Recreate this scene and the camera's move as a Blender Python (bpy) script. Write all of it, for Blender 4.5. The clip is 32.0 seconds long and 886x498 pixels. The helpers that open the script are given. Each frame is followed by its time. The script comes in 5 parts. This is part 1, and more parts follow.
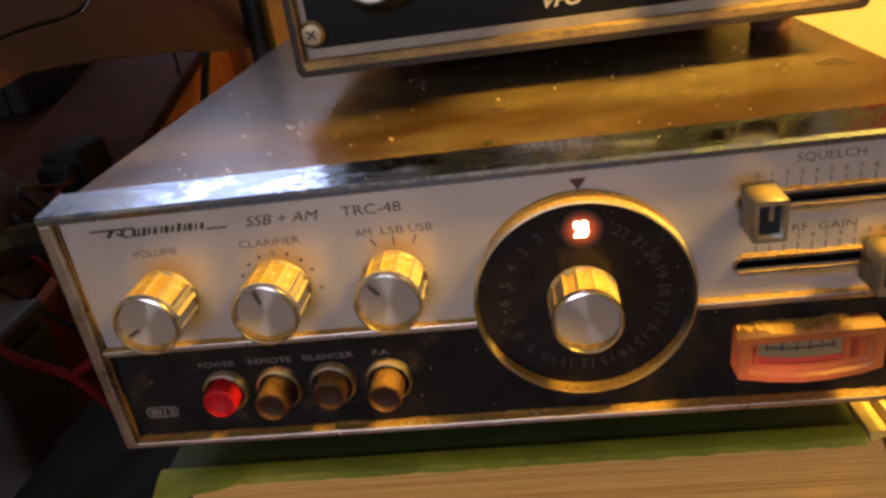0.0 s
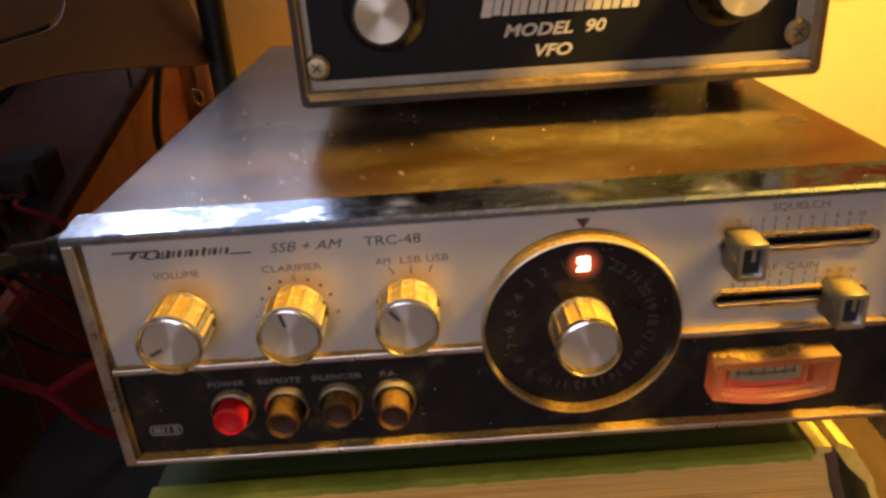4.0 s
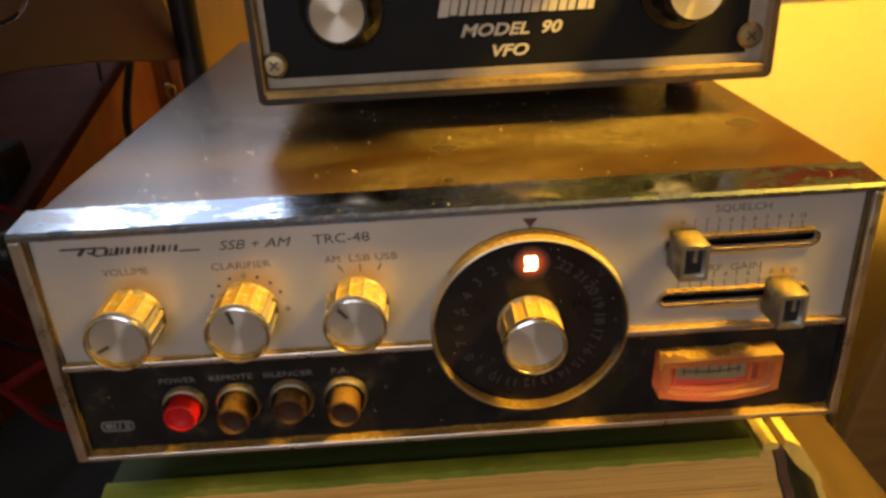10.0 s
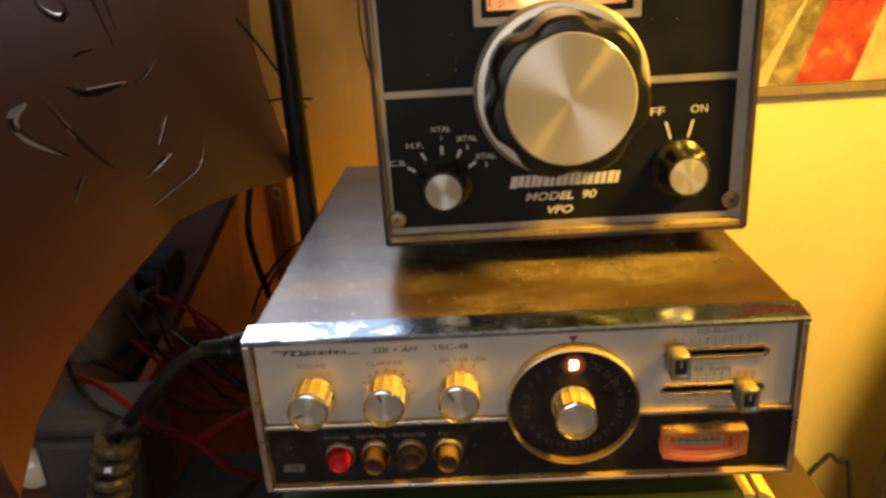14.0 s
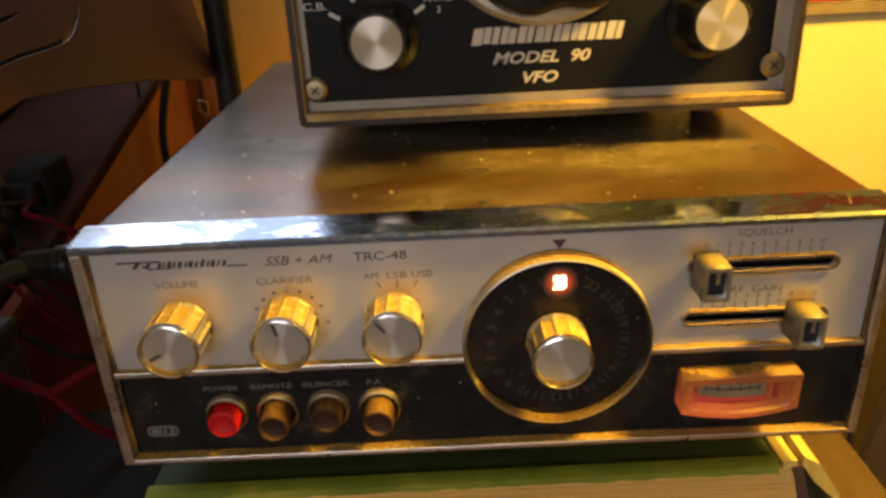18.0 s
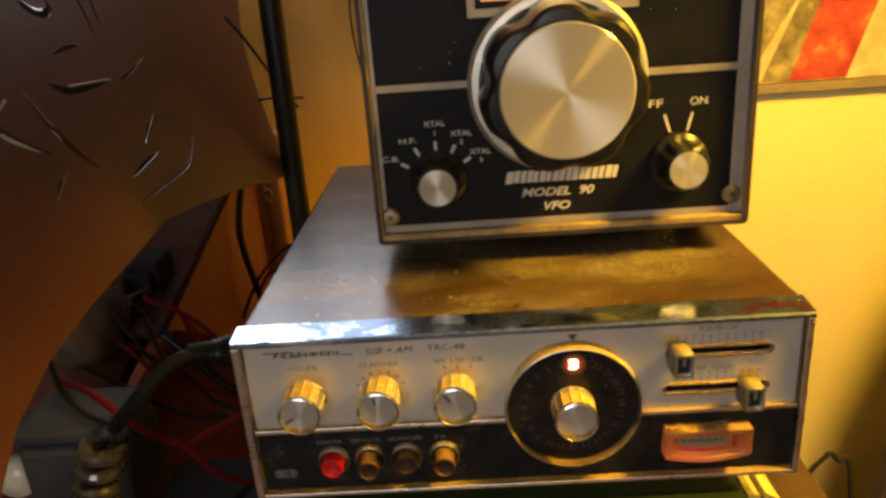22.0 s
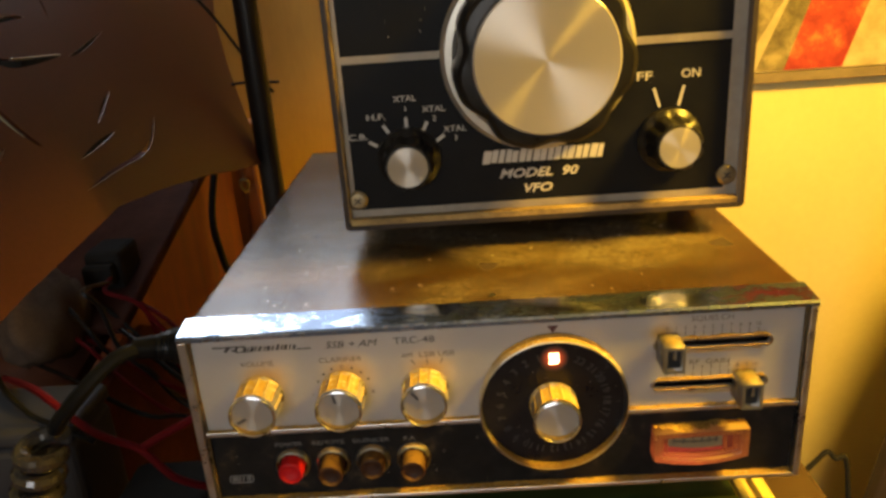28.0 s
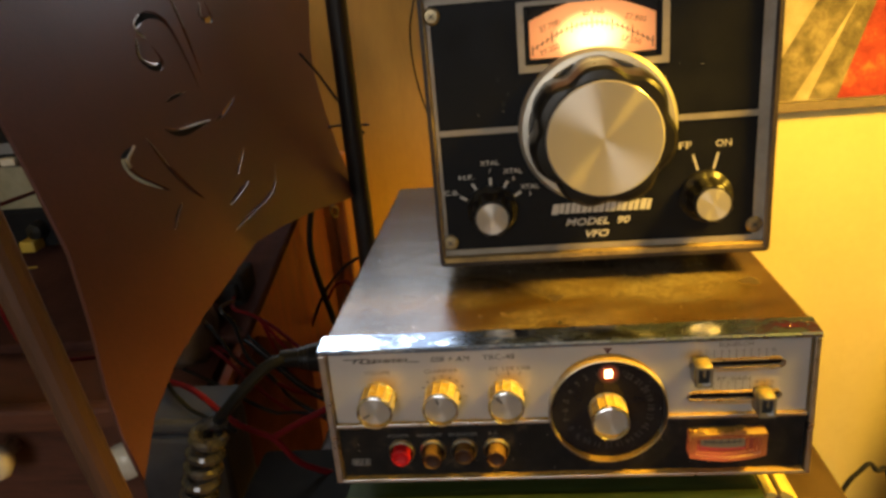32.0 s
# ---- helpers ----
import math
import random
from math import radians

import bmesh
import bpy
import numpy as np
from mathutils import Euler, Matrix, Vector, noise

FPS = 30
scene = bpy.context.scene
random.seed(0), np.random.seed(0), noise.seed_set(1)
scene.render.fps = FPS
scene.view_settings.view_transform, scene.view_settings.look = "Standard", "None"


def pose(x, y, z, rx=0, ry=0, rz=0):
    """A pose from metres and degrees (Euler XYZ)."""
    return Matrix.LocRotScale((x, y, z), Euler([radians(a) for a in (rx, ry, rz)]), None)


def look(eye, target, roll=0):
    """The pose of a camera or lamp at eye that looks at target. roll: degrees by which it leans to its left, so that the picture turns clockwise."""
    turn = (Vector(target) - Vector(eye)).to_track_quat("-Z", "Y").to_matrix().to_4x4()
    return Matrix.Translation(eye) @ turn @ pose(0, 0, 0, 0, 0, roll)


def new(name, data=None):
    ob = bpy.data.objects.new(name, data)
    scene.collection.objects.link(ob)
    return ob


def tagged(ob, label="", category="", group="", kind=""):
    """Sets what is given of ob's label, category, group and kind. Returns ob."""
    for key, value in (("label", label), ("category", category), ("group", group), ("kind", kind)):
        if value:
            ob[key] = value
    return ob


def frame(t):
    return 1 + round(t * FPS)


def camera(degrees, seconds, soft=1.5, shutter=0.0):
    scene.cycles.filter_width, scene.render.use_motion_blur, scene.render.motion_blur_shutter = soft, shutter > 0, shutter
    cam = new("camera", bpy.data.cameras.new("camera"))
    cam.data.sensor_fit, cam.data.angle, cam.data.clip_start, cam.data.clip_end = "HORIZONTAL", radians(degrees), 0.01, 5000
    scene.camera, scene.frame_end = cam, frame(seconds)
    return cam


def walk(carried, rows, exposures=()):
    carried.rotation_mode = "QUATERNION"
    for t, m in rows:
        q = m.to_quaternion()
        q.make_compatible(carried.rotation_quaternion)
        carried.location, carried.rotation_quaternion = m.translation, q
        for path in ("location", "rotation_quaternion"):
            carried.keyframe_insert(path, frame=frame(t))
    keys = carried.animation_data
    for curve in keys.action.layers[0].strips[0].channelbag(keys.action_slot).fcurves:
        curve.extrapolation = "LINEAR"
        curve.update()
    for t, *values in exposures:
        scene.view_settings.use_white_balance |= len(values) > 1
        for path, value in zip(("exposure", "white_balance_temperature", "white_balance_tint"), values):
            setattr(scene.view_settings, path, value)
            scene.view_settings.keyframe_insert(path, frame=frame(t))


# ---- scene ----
cam = camera(61.65, 32.0, soft=3.1)
PATH = [
    (0, (0.0081, -0.1438, 0.9164), (-0.0161, 0.0354, 0.8310), -8.67),
    (0.2, (0.006, -0.137, 0.911), (-0.213, 1.635, 0.010), -8.3),
    (0.5, (0.0008, -0.1281, 0.9059), (-0.0119, 0.0448, 0.8062), -7.72),
    (1, (0.0020, -0.1372, 0.9142), (-0.0034, 0.0350, 0.8126), -5.83),
    (1.2, (0.004, -0.147, 0.932), (-0.049, 1.554, -0.118), -5.5),
    (1.5, (0.0047, -0.1631, 0.9401), (0.0039, 0.0131, 0.8454), -4.36),
    (2, (0.0020, -0.1634, 0.9365), (-0.0004, 0.0147, 0.8455), -4.28),
    (2.5, (-0.0035, -0.1581, 0.9416), (-0.0083, 0.0203, 0.8514), -5.06),
    (4.5, (-0.0146, -0.1536, 0.9244), (-0.0132, 0.0284, 0.8415), -3.64),
    (5, (-0.0088, -0.1515, 0.9245), (-0.0049, 0.0298, 0.8402), -3.79),
    (5.5, (-0.0088, -0.1496, 0.9220), (-0.0027, 0.0312, 0.8368), -3.43),
    (6, (-0.0078, -0.1478, 0.9201), (-0.0006, 0.0327, 0.8342), -3.15),
    (6.5, (-0.0079, -0.1463, 0.9187), (-0.0000, 0.0338, 0.8321), -3.04),
    (7, (-0.0085, -0.1450, 0.9171), (-0.0008, 0.0350, 0.8301), -2.91),
    (7.5, (-0.0072, -0.1430, 0.9156), (0.0009, 0.0368, 0.8284), -2.91),
    (8, (-0.0078, -0.1433, 0.9157), (0.0005, 0.0361, 0.8276), -2.73),
    (8.5, (-0.0089, -0.1441, 0.9148), (-0.0014, 0.0355, 0.8270), -2.70),
    (9, (-0.0092, -0.1445, 0.9149), (-0.0018, 0.0349, 0.8269), -2.69),
    (9.5, (-0.0087, -0.1453, 0.9163), (-0.0026, 0.0338, 0.8274), -2.64),
    (10, (-0.0053, -0.1561, 0.9279), (-0.0019, 0.0249, 0.8429), -3.04),
    (10.5, (-0.0058, -0.1558, 0.9271), (-0.0039, 0.0265, 0.8449), -3.26),
    (11, (-0.0059, -0.1560, 0.9272), (-0.0048, 0.0265, 0.8453), -3.53),
    (11.5, (-0.0069, -0.1543, 0.9245), (-0.0068, 0.0280, 0.8422), -3.36),
    (12, (-0.0031, -0.1739, 0.9475), (-0.0031, 0.0089, 0.8664), -3.51),
    (12.2, (-0.004, -0.191, 0.974), (-0.001, 1.634, 0.155), -3.2),
    (12.5, (-0.0043, -0.2349, 1.0028), (-0.0062, -0.0500, 0.9266), -3.06),
    (12.7, (-0.008, -0.249, 1.010), (-0.023, 1.611, 0.276), -3.2),
    (13, (-0.0230, -0.2469, 1.0075), (-0.0251, -0.0599, 0.9368), -3.29),
    (13.5, (-0.0089, -0.2490, 1.0015), (-0.0193, -0.0607, 0.9349), -4.70),
    (14, (-0.0152, -0.2357, 0.9846), (-0.0237, -0.0485, 0.9147), -3.87),
    (14.2, (-0.010, -0.215, 0.972), (-0.106, 1.644, 0.242), -4.2),
    (14.5, (-0.0051, -0.1780, 0.9421), (-0.0137, 0.0069, 0.8665), -4.30),
    (15, (-0.0068, -0.1504, 0.9217), (-0.0130, 0.0312, 0.8381), -4.12),
    (15.5, (-0.0091, -0.1468, 0.9171), (-0.0152, 0.0324, 0.8285), -4.05),
    (17.5, (-0.0112, -0.1545, 0.9253), (-0.0130, 0.0265, 0.8401), -3.46),
    (18, (-0.0091, -0.1638, 0.9330), (-0.0104, 0.0189, 0.8516), -2.84),
    (18.5, (-0.0081, -0.1847, 0.9487), (-0.0085, -0.0004, 0.8711), -2.94),
    (19, (-0.0075, -0.1858, 0.9489), (-0.0093, -0.0008, 0.8731), -3.25),
    (19.5, (-0.0102, -0.1899, 0.9508), (-0.0120, -0.0043, 0.8762), -2.91),
    (20, (-0.0093, -0.1901, 0.9514), (-0.0108, -0.0040, 0.8781), -3.06),
    (20.5, (-0.0058, -0.1967, 0.9570), (-0.0083, -0.0100, 0.8852), -3.04),
    (21, (-0.0058, -0.2038, 0.9629), (-0.0064, -0.0166, 0.8925), -3.63),
    (21.5, (-0.0089, -0.2133, 0.9702), (-0.0108, -0.0258, 0.9006), -3.89),
    (22, (-0.0158, -0.2289, 0.9799), (-0.0227, -0.0414, 0.9106), -4.21),
    (22.5, (-0.0120, -0.2182, 0.9716), (-0.0206, -0.0306, 0.9029), -4.40),
    (23, (-0.0106, -0.2128, 0.9682), (-0.0177, -0.0257, 0.8979), -4.38),
    (23.5, (-0.0095, -0.2104, 0.9682), (-0.0156, -0.0233, 0.8977), -4.34),
    (24, (-0.0088, -0.2087, 0.9675), (-0.0146, -0.0216, 0.8969), -4.40),
    (24.5, (-0.0081, -0.2079, 0.9673), (-0.0132, -0.0209, 0.8968), -4.45),
    (25, (-0.0079, -0.2085, 0.9683), (-0.0123, -0.0214, 0.8977), -4.61),
    (25.5, (-0.0079, -0.2080, 0.9691), (-0.0117, -0.0210, 0.8983), -4.58),
    (27.5, (-0.0076, -0.2091, 0.9690), (-0.0120, -0.0218, 0.8991), -4.33),
    (28, (-0.0084, -0.2087, 0.9670), (-0.0138, -0.0214, 0.8970), -4.15),
    (28.5, (-0.0085, -0.2090, 0.9658), (-0.0149, -0.0220, 0.8953), -4.07),
    (29, (-0.0076, -0.2076, 0.9666), (-0.0132, -0.0208, 0.8955), -4.27),
    (29.5, (-0.0085, -0.2104, 0.9667), (-0.0136, -0.0236, 0.8954), -4.05),
    (30, (-0.0077, -0.2094, 0.9663), (-0.0130, -0.0231, 0.8935), -4.03),
    (30.5, (-0.0019, -0.2363, 0.9833), (-0.0115, -0.0492, 0.9134), -4.87),
    (30.7, (-0.002, -0.246, 0.992), (-0.136, 1.621, 0.288), -5.3),
    (31, (-0.0073, -0.2683, 1.0066), (-0.0270, -0.0800, 0.9423), -5.57),
    (31.5, (-0.0167, -0.2785, 1.0041), (-0.0396, -0.0900, 0.9413), -5.08),
    (32, (-0.0147, -0.2697, 1.0037), (-0.0353, -0.0824, 0.9366), -5.19),
]
walk(cam, [(t, look(eye, target, roll)) for t, eye, target, roll in PATH],
     [(0, 0.08, 5900, 26), (5, 0.06, 6000, 24), (9, 0.05, 6200, 18), (13, 0.06, 6400, 11), (15, 0.16, 6250, 16), (18, 0.16, 6300, 14), (20, 0.07, 6350, 10), (32, 0.07, 6400, 9)])

# ---- world and light ----
world = bpy.data.worlds.new("world")
scene.world = world
world.use_nodes = True
wn = world.node_tree.nodes
wl = world.node_tree.links
sky = wn.new("ShaderNodeTexSky")
sky.sky_type = "NISHITA"
sky.sun_disc = False
sky.sun_elevation, sky.sun_rotation = radians(35), radians(200)
wl.new(sky.outputs[0], wn["Background"].inputs[0])
wn["Background"].inputs[1].default_value = 0.1


def area_lamp(name, m, size_x, size_y, watts, colour):
    data = bpy.data.lights.new(name, "AREA")
    data.shape, data.size, data.size_y = "RECTANGLE", size_x, size_y
    data.energy, data.color = watts, colour
    ob = new(name, data)
    ob.matrix_world = m
    return ob


LAMP = (0.40, -0.055, 1.28)         # warm bulb of the reading lamp, above and to the side
area_lamp("north_window_daylight", look((-0.41, 0.72, 1.39), (-0.36, -0.6, 1.06)), 0.64, 0.41, 5.0, (0.84, 0.91, 1.0))
area_lamp("south_window_daylight", look((-0.50, -2.98, 1.50), (-0.4, 0.0, 1.3)), 1.3, 1.1, 21.5, (1.0, 0.97, 0.96))
bulb = bpy.data.lights.new("bulb_light", "POINT")
bulb.energy, bulb.color, bulb.shadow_soft_size = 72.0, (1.0, 0.575, 0.046), 0.075
bulb_ob = new("bulb_light", bulb)
bulb_ob.location = LAMP


# ---- materials ----
def shader(name, base, rough=0.5, metal=0.0, **more):
    m = bpy.data.materials.new(name)
    m.use_nodes = True
    b = m.node_tree.nodes["Principled BSDF"]
    b.inputs["Base Color"].default_value = (*base, 1)
    b.inputs["Roughness"].default_value = rough
    b.inputs["Metallic"].default_value = metal
    for key, value in more.items():
        b.inputs[key.replace("_", " ")].default_value = value
    return m


def textured(name, stops, scale=40.0, rough=(0.4, 0.6), metal=0.0, bump=0.0, stretch=(1, 1, 1), detail=6.0, fine=None, **more):
    """Colours mixed by a large noise with a finer one over it, roughness from the same noise, and a small relief."""
    m = shader(name, stops[0][1], rough[0], metal, **more)
    nt = m.node_tree
    b = nt.nodes["Principled BSDF"]
    tc = nt.nodes.new("ShaderNodeTexCoord")
    mp = nt.nodes.new("ShaderNodeMapping")
    mp.inputs["Scale"].default_value = stretch
    nt.links.new(tc.outputs["Object"], mp.inputs[0])
    n1 = nt.nodes.new("ShaderNodeTexNoise")
    n1.inputs["Scale"].default_value, n1.inputs["Detail"].default_value, n1.inputs["Roughness"].default_value = scale, detail, 0.6
    nt.links.new(mp.outputs[0], n1.inputs["Vector"])
    n2 = nt.nodes.new("ShaderNodeTexNoise")
    n2.inputs["Scale"].default_value, n2.inputs["Detail"].default_value = fine or scale * 9, 4
    nt.links.new(mp.outputs[0], n2.inputs["Vector"])
    mix = nt.nodes.new("ShaderNodeMath")
    mix.operation = "MULTIPLY_ADD"
    mix.inputs[1].default_value = 0.28
    nt.links.new(n2.outputs["Fac"], mix.inputs[0])
    sub = nt.nodes.new("ShaderNodeMath")
    sub.operation = "MULTIPLY_ADD"
    sub.inputs[1].default_value, sub.inputs[2].default_value = 1.0, -0.14
    nt.links.new(n1.outputs["Fac"], sub.inputs[0])
    nt.links.new(sub.outputs[0], mix.inputs[2])
    ramp = nt.nodes.new("ShaderNodeValToRGB")
    els = ramp.color_ramp.elements
    while len(els) < len(stops):
        els.new(0.5)
    for e, (p, c) in zip(els, stops):
        e.position, e.color = p, (*c, 1)
    nt.links.new(mix.outputs[0], ramp.inputs[0])
    nt.links.new(ramp.outputs[0], b.inputs["Base Color"])
    rr = nt.nodes.new("ShaderNodeMapRange")
    rr.inputs["From Min"].default_value, rr.inputs["From Max"].default_value = 0.3, 0.7
    rr.inputs["To Min"].default_value, rr.inputs["To Max"].default_value = rough
    nt.links.new(mix.outputs[0], rr.inputs[0])
    nt.links.new(rr.outputs[0], b.inputs["Roughness"])
    if bump:
        bp = nt.nodes.new("ShaderNodeBump")
        bp.inputs["Strength"].default_value, bp.inputs["Distance"].default_value = bump, 0.0006
        nt.links.new(mix.outputs[0], bp.inputs["Height"])
        nt.links.new(bp.outputs[0], b.inputs["Normal"])
    return m


def glow(name, colour, strength):
    m = shader(name, colour, 0.5)
    b = m.node_tree.nodes["Principled BSDF"]
    b.inputs["Emission Color"].default_value = (*colour, 1)
    b.inputs["Emission Strength"].default_value = strength
    return m


def dusty(m, colour=(0.46, 0.36, 0.16), low=0.35, high=0.9, patch=260.0, bare=0.38):
    """Settled dust on the faces that look up, broken by a noise."""
    nt = m.node_tree
    b = nt.nodes["Principled BSDF"]
    geo = nt.nodes.new("ShaderNodeNewGeometry")
    sep = nt.nodes.new("ShaderNodeSeparateXYZ")
    nt.links.new(geo.outputs["Normal"], sep.inputs[0])
    rng = nt.nodes.new("ShaderNodeMapRange")
    rng.inputs["From Min"].default_value, rng.inputs["From Max"].default_value = low, high
    nt.links.new(sep.outputs["Z"], rng.inputs[0])
    ns = nt.nodes.new("ShaderNodeTexNoise")
    ns.inputs["Scale"].default_value, ns.inputs["Detail"].default_value = patch, 5
    tc = nt.nodes.new("ShaderNodeTexCoord")
    nt.links.new(tc.outputs["Object"], ns.inputs["Vector"])
    nr = nt.nodes.new("ShaderNodeMapRange")
    nr.inputs["From Min"].default_value, nr.inputs["From Max"].default_value = bare, bare + 0.22
    nt.links.new(ns.outputs["Fac"], nr.inputs[0])
    mul = nt.nodes.new("ShaderNodeMath")
    mul.operation = "MULTIPLY"
    nt.links.new(rng.outputs[0], mul.inputs[0])
    nt.links.new(nr.outputs[0], mul.inputs[1])
    for socket, value in (("Base Color", (*colour, 1)), ("Roughness", 0.9), ("Metallic", 0.0)):
        inp = b.inputs[socket]
        old = inp.links[0].from_socket if inp.links else None
        mx = nt.nodes.new("ShaderNodeMix")
        mx.data_type = "RGBA" if socket == "Base Color" else "FLOAT"
        a, c, out = (mx.inputs[6], mx.inputs[7], mx.outputs[2]) if socket == "Base Color" else (mx.inputs[2], mx.inputs[3], mx.outputs[0])
        if old:
            nt.links.new(old, a)
        else:
            a.default_value = inp.default_value
        c.default_value = value
        nt.links.new(mul.outputs[0], mx.inputs[0])
        nt.links.new(out, inp)
    return m


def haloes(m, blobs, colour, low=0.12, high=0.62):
    """Soft golden patches of dust and painted knob reflections on the plate: (x, z, half width, half height) each."""
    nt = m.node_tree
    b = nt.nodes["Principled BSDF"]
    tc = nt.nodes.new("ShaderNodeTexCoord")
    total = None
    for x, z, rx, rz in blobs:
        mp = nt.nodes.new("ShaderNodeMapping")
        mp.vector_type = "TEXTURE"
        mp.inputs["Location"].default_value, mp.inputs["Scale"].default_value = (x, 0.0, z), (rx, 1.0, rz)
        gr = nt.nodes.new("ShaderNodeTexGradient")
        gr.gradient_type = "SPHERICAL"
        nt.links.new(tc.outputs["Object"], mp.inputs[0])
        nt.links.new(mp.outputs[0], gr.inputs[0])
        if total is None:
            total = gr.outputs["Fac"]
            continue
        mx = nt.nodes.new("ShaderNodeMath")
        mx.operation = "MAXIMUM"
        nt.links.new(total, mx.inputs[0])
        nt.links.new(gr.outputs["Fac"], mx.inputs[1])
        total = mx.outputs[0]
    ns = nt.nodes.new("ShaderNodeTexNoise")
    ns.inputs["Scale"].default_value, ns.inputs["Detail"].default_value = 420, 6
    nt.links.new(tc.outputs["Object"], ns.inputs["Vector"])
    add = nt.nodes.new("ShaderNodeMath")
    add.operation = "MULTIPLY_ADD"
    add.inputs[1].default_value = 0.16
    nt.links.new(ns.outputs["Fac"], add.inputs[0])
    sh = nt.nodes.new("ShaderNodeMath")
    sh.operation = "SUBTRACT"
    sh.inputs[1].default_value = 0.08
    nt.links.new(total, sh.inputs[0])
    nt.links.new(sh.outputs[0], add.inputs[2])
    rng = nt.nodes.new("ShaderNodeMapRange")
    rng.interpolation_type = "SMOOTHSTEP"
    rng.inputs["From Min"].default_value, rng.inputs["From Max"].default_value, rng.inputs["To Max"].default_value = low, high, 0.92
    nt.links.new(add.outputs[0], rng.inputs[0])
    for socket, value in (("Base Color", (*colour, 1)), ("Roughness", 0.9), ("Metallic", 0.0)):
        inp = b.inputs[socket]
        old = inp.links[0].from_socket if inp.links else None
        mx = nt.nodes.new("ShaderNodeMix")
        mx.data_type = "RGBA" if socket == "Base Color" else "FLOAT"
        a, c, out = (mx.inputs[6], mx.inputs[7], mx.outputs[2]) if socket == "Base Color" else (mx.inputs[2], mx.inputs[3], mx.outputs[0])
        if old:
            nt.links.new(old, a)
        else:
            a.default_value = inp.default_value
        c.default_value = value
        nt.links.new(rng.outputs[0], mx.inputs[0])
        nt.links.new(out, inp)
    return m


def pitted_chrome(name):
    """Bright chrome plating, clouded and pitted in drawn-out patches, the sky's blue reflection painted into them."""
    m = shader(name, (0.85, 0.85, 0.85), 0.1, 1.0)
    nt = m.node_tree
    b = nt.nodes["Principled BSDF"]
    tc = nt.nodes.new("ShaderNodeTexCoord")
    fields = []
    for scale, stretch, detail in ((95, (0.35, 1.0, 1.0), 9), (520, (0.6, 1.0, 1.0), 6)):
        mp = nt.nodes.new("ShaderNodeMapping")
        mp.inputs["Scale"].default_value = stretch
        ns = nt.nodes.new("ShaderNodeTexNoise")
        ns.inputs["Scale"].default_value, ns.inputs["Detail"].default_value, ns.inputs["Roughness"].default_value = scale, detail, 0.68
        nt.links.new(tc.outputs["Object"], mp.inputs[0])
        nt.links.new(mp.outputs[0], ns.inputs["Vector"])
        fields.append(ns.outputs["Fac"])
    mix = nt.nodes.new("ShaderNodeMath")
    mix.operation = "MULTIPLY_ADD"
    mix.inputs[1].default_value = 0.35
    nt.links.new(fields[1], mix.inputs[0])
    nt.links.new(fields[0], mix.inputs[2])
    rp = nt.nodes.new("ShaderNodeValToRGB")
    rp.color_ramp.elements.new(0.5)
    for e, p, c in zip(rp.color_ramp.elements, (0.56, 0.62, 0.70), ((0.82, 0.83, 0.84), (0.54, 0.62, 0.73), (0.16, 0.20, 0.28))):
        e.position, e.color = p, (*c, 1)
    nt.links.new(mix.outputs[0], rp.inputs[0])
    nt.links.new(rp.outputs[0], b.inputs["Base Color"])
    rr = nt.nodes.new("ShaderNodeMapRange")
    for key, value in (("From Min", 0.57), ("From Max", 0.72), ("To Min", 0.09), ("To Max", 0.34)):
        rr.inputs[key].default_value = value
    nt.links.new(mix.outputs[0], rr.inputs[0])
    nt.links.new(rr.outputs[0], b.inputs["Roughness"])
    return m


